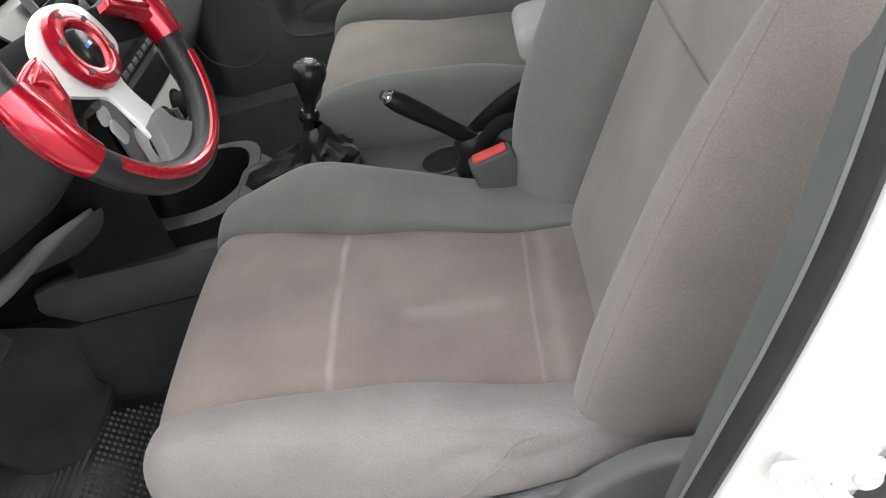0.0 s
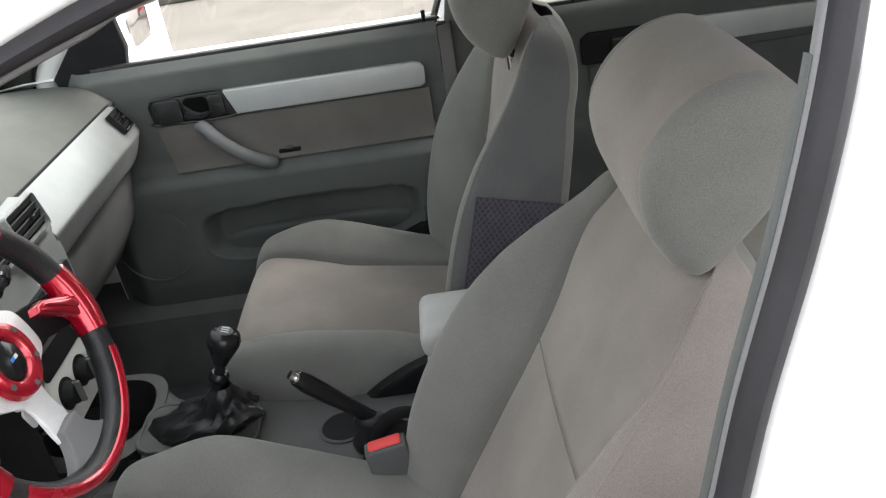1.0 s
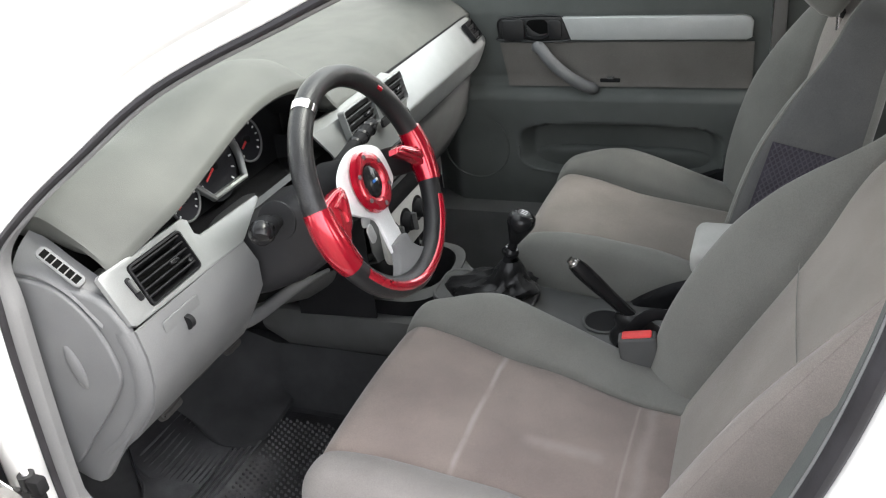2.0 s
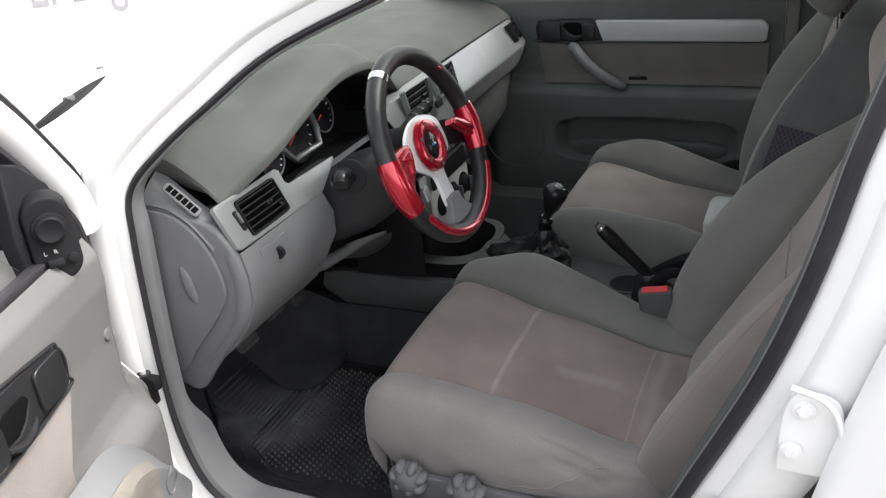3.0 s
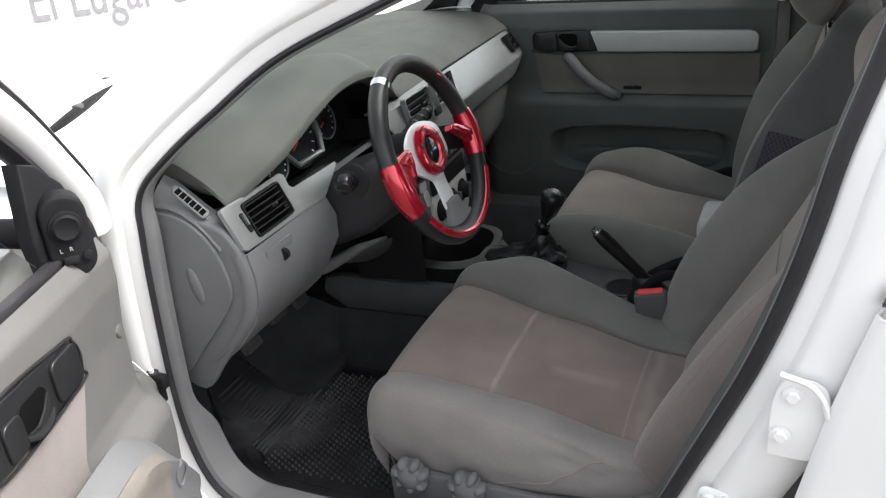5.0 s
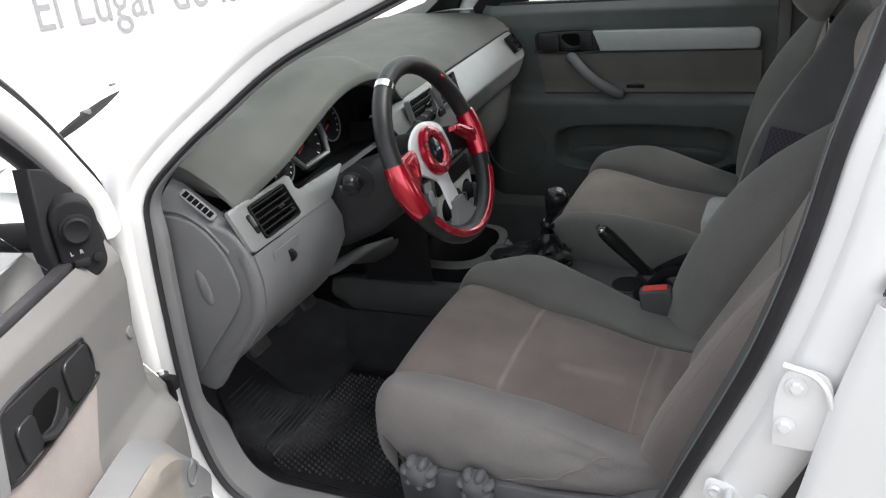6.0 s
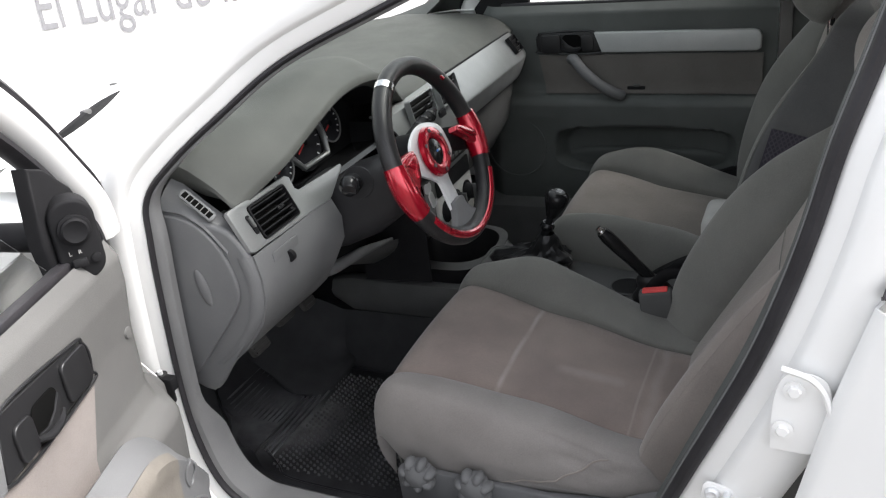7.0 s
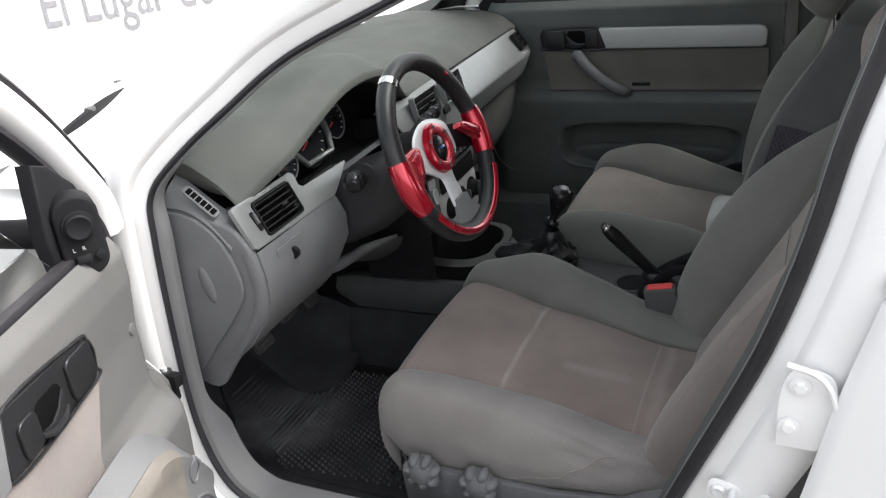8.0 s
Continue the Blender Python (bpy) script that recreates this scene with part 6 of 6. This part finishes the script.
    ring = [c + Vector((0.088 * math.cos(t), 0, 0.088 * math.sin(t))) for t in np.linspace(0, 2 * math.pi, 49)]
    if right:
        add("speaker_ring", tube(ring, 0.0022, 8), lining, d)
    if not right:
        def housing_top(x):
            return 0.758 - 0.31 * max(0.0, (-0.17 - x) / 0.23) ** 2

        def housing(x, t, out=0.0):
            z = housing_top(x) - (housing_top(x) - 0.36) * t
            lift = 0.046 * smooth01(t / 0.12) * smooth01((x + 0.372) / 0.06)
            return (x, panel_depth(x, min(z, 0.655), x0, x1) * (1 - 0.5 * smooth01(t / 0.2)) + 0.004 + lift + out, z)

        sp = add("speaker_housing", sheet([[housing(-0.362 + 0.362 * k, t) for k in np.linspace(0, 1, 32)] for t in np.linspace(0, 1, 30)], 0.003), GREY, d, "grey speaker and pocket housing")
        ring2 = []
        for a in np.linspace(0, 2 * math.pi, 49):
            x, z = -0.245 + 0.07 * math.cos(a), 0.53 + 0.075 * math.sin(a)
            ring2.append(housing(x, (housing_top(x) - z) / (housing_top(x) - 0.36), 0.001))
        add("speaker_grille_ring", tube(ring2, 0.003, 8), GREY, sp)
        eye = []
        for a in np.linspace(0, 2 * math.pi, 33):
            x, z = -0.268 + 0.011 * math.cos(a), 0.648 + 0.02 * math.sin(a)
            eye.append(housing(x, (housing_top(x) - z) / (housing_top(x) - 0.36), 0.001))
        add("lamp_ring", tube(eye, 0.002, 6), GREY, sp)
        add("tan_patch", sheet([[housing(x, t, 0.004) for x in np.linspace(-0.235, -0.10, 12)] for t in np.linspace(0.07, 0.34, 10)], 0.003), TAN, sp, "stained tan vinyl patch")
        add("screw_cap", turned([(0, 0), (0.009, 0), (0.008, 0.003), (0, 0.004)], Matrix(((1, 0, 0, -0.335), (0, 0, 1, panel_depth(-0.335, 0.832, x0, x1)), (0, 1, 0, 0.832), (0, 0, 0, 1))), 18), LIT_DOOR_LINING, d)
    # lock button
    add("lock_button", tube([(0.382, -0.012, 0.955), (0.382, -0.012, 0.985)], [0.004, 0.0045], 10), BLACK, d)
    # outer skin
    rows = []
    for z, w in ((0.30, -0.13), (0.42, -0.165), (0.6, -0.19), (0.78, -0.195), (0.88, -0.185), (0.93, -0.16), (0.955, -0.12)):
        rows.append([(x, w, z) for x in np.linspace(-0.485, 0.44, 10)])
    add("outer_skin", sheet(rows, 0.003), WHITE, d, "white painted outer skin")
    # door shell edges: front, rear and foot
    rows = [[(front_x(z) - 0.003, panel_depth(front_x(z), z, x0, x1) - 0.002, z), (front_x(z) - 0.006, -0.06, z), (min(x0 - 0.012, front_x(z) - 0.01), -0.09, z), (-0.44, -0.105, z), (-0.465, -0.15, z)] for z in np.linspace(0.31, 0.95, 14)]
    add("front_edge", sheet(rows, 0.002), WHITE)
    rows = [[(x1 + 0.002, 0.0, z), (x1 + 0.03, -0.02, z), (0.44, -0.1, z), (0.44, -0.15, z)] for z in np.linspace(0.31, 0.95, 14)]
    add("rear_edge", sheet(rows, 0.002), DARK_GREY if right else WHITE)
    add("foot_edge", sheet([[(x, 0.02, 0.35), (x, -0.02, 0.31), (x, -0.14, 0.30)] for x in np.linspace(-0.46, 0.43, 8)], 0.002), WHITE)
    # belt seal and glass
    add("belt_seal", box((-0.335, -0.03, 0.955), (0.41, -0.012, 0.968), 0.003, 2), RUBBER, d)
    gl = sheet([[(-0.27, -0.035, 0.95), (0.43, -0.035, 0.95)], [(0.0, 0.02, 1.2), (0.47, 0.03, 1.22)], [(0.15, 0.04, 1.27), (0.49, 0.045, 1.28)]], 0.003)
    g = add("window_glass", gl, GLASS, d, "clear door glass")
    g.visible_shadow = False
    # window frame: white outside, black rubber inside
    path = [(-0.475, -0.10, 0.90), (-0.455, -0.095, 0.955), (-0.40, -0.088, 1.02), (-0.32, -0.075, 1.10), (-0.23, -0.06, 1.17), (-0.12, -0.04, 1.235), (0.02, -0.02, 1.285), (0.18, 0.0, 1.31), (0.36, 0.002, 1.32), (0.47, -0.01, 1.295), (0.51, -0.04, 1.22), (0.48, -0.08, 1.08), (0.43, -0.10, 0.95)]
    if not right:
        path = [(x - 0.028 * smooth01((0.1 - x) / 0.3), y, z + 0.014 * smooth01((0.1 - x) / 0.3)) for x, y, z in path]
    p = catmull(path, 60)
    add("window_frame", tube(p, 0.027, 12, flat=1.2, up=(0, 1, 0)), WHITE, d)
    inner = [q + np.array([0.026, 0.008, -0.026]) if i < 44 else q + np.array([-0.024, 0.006, 0.0]) for i, q in enumerate(p)]
    add("frame_seal", tube(inner, 0.010, 10, flat=1.6, up=(0, 1, 0)), RUBBER, d)
    outer = [q + np.array([-0.02, 0.008, 0.02]) for q in p[:44]]
    add("outer_seal", tube(outer, 0.007, 8, flat=1.6, up=(0, 1, 0)), RUBBER, d)
    # mirror corner with its control
    tri = [(-0.415, 0.93), (-0.262, 0.950), (-0.250, 1.0), (-0.262, 1.095), (-0.30, 1.08), (-0.352, 1.035), (-0.422, 0.955)] if right else [(-0.352, 0.945), (-0.262, 0.950), (-0.255, 1.0), (-0.268, 1.092), (-0.30, 1.08), (-0.345, 1.04), (-0.372, 0.99), (-0.366, 0.962)]
    sail = add("mirror_corner", prism(tri, Matrix(((1, 0, 0, 0), (0, 0, 1, -0.046), (0, 1, 0, 0), (0, 0, 0, 1))), 0.02, 0.004, 3), BLACK, d, "black plastic mirror corner")
    if not right:
        tn = radians(54)
        cmx = Matrix(((math.cos(tn), 0, math.sin(tn), -0.300), (-math.sin(tn), 0, math.cos(tn), -0.012), (0, 1, 0, 0.992), (0, 0, 0, 1)))
        pod = add("mirror_control", prism(rounded(0.054, 0.106, 0.025, 8), cmx @ Matrix.Translation((0, 0, -0.01)), 0.032, 0.005, 4), BLACK, d, "black mirror control pod")
        add("control_ring", turned([(0.0, 0.0), (0.020, 0.0), (0.020, 0.003), (0.018, 0.004), (0, 0.004)], cmx @ Matrix.Translation((0, 0.015, 0.022)), 28), BLACK, pod)
        add("control_knob", turned([(0, 0.003), (0.0165, 0.003), (0.0165, 0.008), (0.014, 0.010), (0.010, 0.0085), (0, 0.008)], cmx @ Matrix.Translation((0, 0.015, 0.022)), 28), BLACK, pod)
        add("selector", box((-0.011, -0.006, 0.022), (0.007, 0.004, 0.03), 0.002, 2, cmx @ Matrix.Translation((0.006, -0.026, 0))), BLACK, pod)
        add("fold_button", turned([(0, 0), (0.006, 0), (0.006, 0.004), (0, 0.005)], cmx @ Matrix.Translation((-0.016, -0.026, 0.022)), 16), BLACK, pod)
        for ch, lx in (("L", 0.0125), ("R", 0.001)):
            cu = bpy.data.curves.new("letter", "FONT")
            cu.body, cu.size, cu.extrude, cu.align_x = ch, 0.0075, 0.0004, "CENTER"
            cu.materials.append(PALE)
            lt = new("letter", cu)
            o = M @ (cmx @ Vector((lx, -0.016, 0.0245)))
            ux = M.to_3x3() @ Vector((-math.cos(tn), math.sin(tn), 0))
            lt.parent = pod
            lt.matrix_parent_inverse = pod.matrix_world.inverted()
            lt.matrix_world = frame_m(o, ux, (0, 0, 1))
        # check strap and wing mirror
        ck = thing("door_check_strap", M @ Vector((-0.44, -0.05, 0.62)), "dark steel door check strap", "check strap")
        part("strap", box((-0.54, -0.806, 0.604), (-0.440, -0.798, 0.628), 0.002, 1), DARK_GREY, ck)
        part("strap_end", box((-0.446, -0.814, 0.600), (-0.424, -0.790, 0.638), 0.004, 2), BEZEL_BLACK, ck)
        part("roller", rod((-0.435, -0.802, 0.630), (-0.435, -0.802, 0.658), 0.011, 16), BEZEL_BLACK, ck)
        part("roller_pin", rod((-0.435, -0.802, 0.594), (-0.435, -0.802, 0.664), 0.0045, 10), STEEL, ck)
        part("stop", box((-0.428, -0.814, 0.634), (-0.406, -0.796, 0.658), 0.004, 2), BLACK, ck)
    # wing mirror outside
    hs = bmesh.new()
    bmesh.ops.create_icosphere(hs, subdivisions=3, radius=1.0)
    mm = Matrix.Translation((-0.33, -0.30, 1.0)) @ Matrix.Diagonal((0.055, 0.10, 0.062, 1))
    for v in hs.verts:
        v.co = mm @ Vector((max(v.co.x, -1) if v.co.x < 0.55 else 0.55, v.co.y, v.co.z))
    wmir = add("wing_mirror", hs, WHITE, d, "white wing mirror housing")
    add("mirror_face", prism(rounded(0.16, 0.09, 0.03, 6), Matrix(((0, 0, 1, -0.2985), (1, 0, 0, -0.30), (0, 1, 0, 1.0), (0, 0, 0, 1))), 0.002, 0.0005), CHROME, wmir)
    add("mirror_arm", tube([(-0.34, -0.06, 0.975), (-0.335, -0.22, 0.985)], [0.028, 0.022], 12, flat=0.7), BLACK, wmir)
    return d


front_door(1)
front_door(-1)


def rear_door():
    d = thing("rear_passenger_door", (0.85, 0.68, 0.4), "closed rear door with dark lining and silver strip", "car door")
    M = Matrix(((1, 0, 0, 0), (0, -1, 0, 0.67), (0, 0, 1, 0), (0, 0, 0, 1)))

    def add(name, bm, mat, lab="", parent=d):
        bm.transform(M)
        return part(name, bm, mat, parent, lab)

    rows = []
    for z in np.linspace(0.36, 0.952, 40):
        rows.append([(x, panel_depth(x, z, 0.5, 1.3), z) for x in np.linspace(0.515, 1.35, 40)])
    add("lining", sheet(rows), DOOR_GREY, "dark grey door lining")
    base = Matrix(((1, 0, 0, 0), (0, 0, 1, 0.002), (0, 1, 0, 0), (0, 0, 0, 1)))
    bz = add("handle_bezel", prism([(0.705, 0.822), (0.715, 0.818), (0.872, 0.822), (0.852, 0.888), (0.72, 0.888), (0.704, 0.876)], base, 0.012, 0.004, 3), BLACK, "black handle bezel")
    add("door_handle", box((0.765, 0.012, 0.838), (0.815, 0.024, 0.874), 0.005, 3), GLOSS_BLACK, "", bz)
    add("silver_strip", prism([(0.855, 0.891), (0.875, 0.833), (1.28, 0.83), (1.29, 0.88)], base, 0.014, 0.004, 3), STRIP, "satin silver trim strip")
    add("cloth_insert", sheet([[(x, 0.006 + panel_depth(x, z, 0.5, 1.3), z) for x in np.linspace(0.72, 1.3, 10)] for z in np.linspace(0.718, 0.812, 6)], 0.003), DARK_GREY)
    add("grab_handle", tube(catmull([(0.75, 0.0, 0.80), (0.765, 0.035, 0.80), (0.80, 0.045, 0.76), (0.86, 0.03, 0.72)], 14), 0.013, 12), DARK_GREY)
    add("belt_seal", box((0.53, -0.03, 0.945), (1.4, -0.012, 0.958), 0.003, 2), RUBBER)
    add("lock_button", tube([(0.698, -0.012, 0.945), (0.698, -0.012, 0.972)], [0.004, 0.0045], 10), BLACK)
    g = add("window_glass", sheet([[(0.53, -0.035, 0.945), (1.3, -0.035, 0.945)], [(0.57, 0.03, 1.28), (1.2, 0.03, 1.28)]], 0.003), GLASS, "clear door glass")
    g.visible_shadow = False


rear_door()


def wiper():
    w = thing("wiper", (-0.80, -0.5, 0.96), "black windscreen wiper resting on the glass", "wiper")
    a, b = Vector((-0.700, -0.650, 0.99)), Vector((-0.840, -0.315, 0.99))
    part("blade", tube([a.lerp(b, t) for t in np.linspace(0, 1, 8)], [0.003, 0.005, 0.0065, 0.007, 0.007, 0.006, 0.004, 0.001], 8, flat=1.5), BLACK, w)
    part("clip", box((-0.007, -0.01, 0.002), (0.007, 0.01, 0.012), 0.003, 2, Matrix.Translation(a.lerp(b, 0.48))), DARK_GREY, w)
    n = thing("washer_nozzle", (-1.065, -0.10, 0.945), "small black washer nozzle on the bonnet", "nozzle")
    part("nozzle", box((-1.073, -0.108, 0.938), (-1.057, -0.092, 0.950), 0.004, 3), DARK_GREY, n)


wiper()
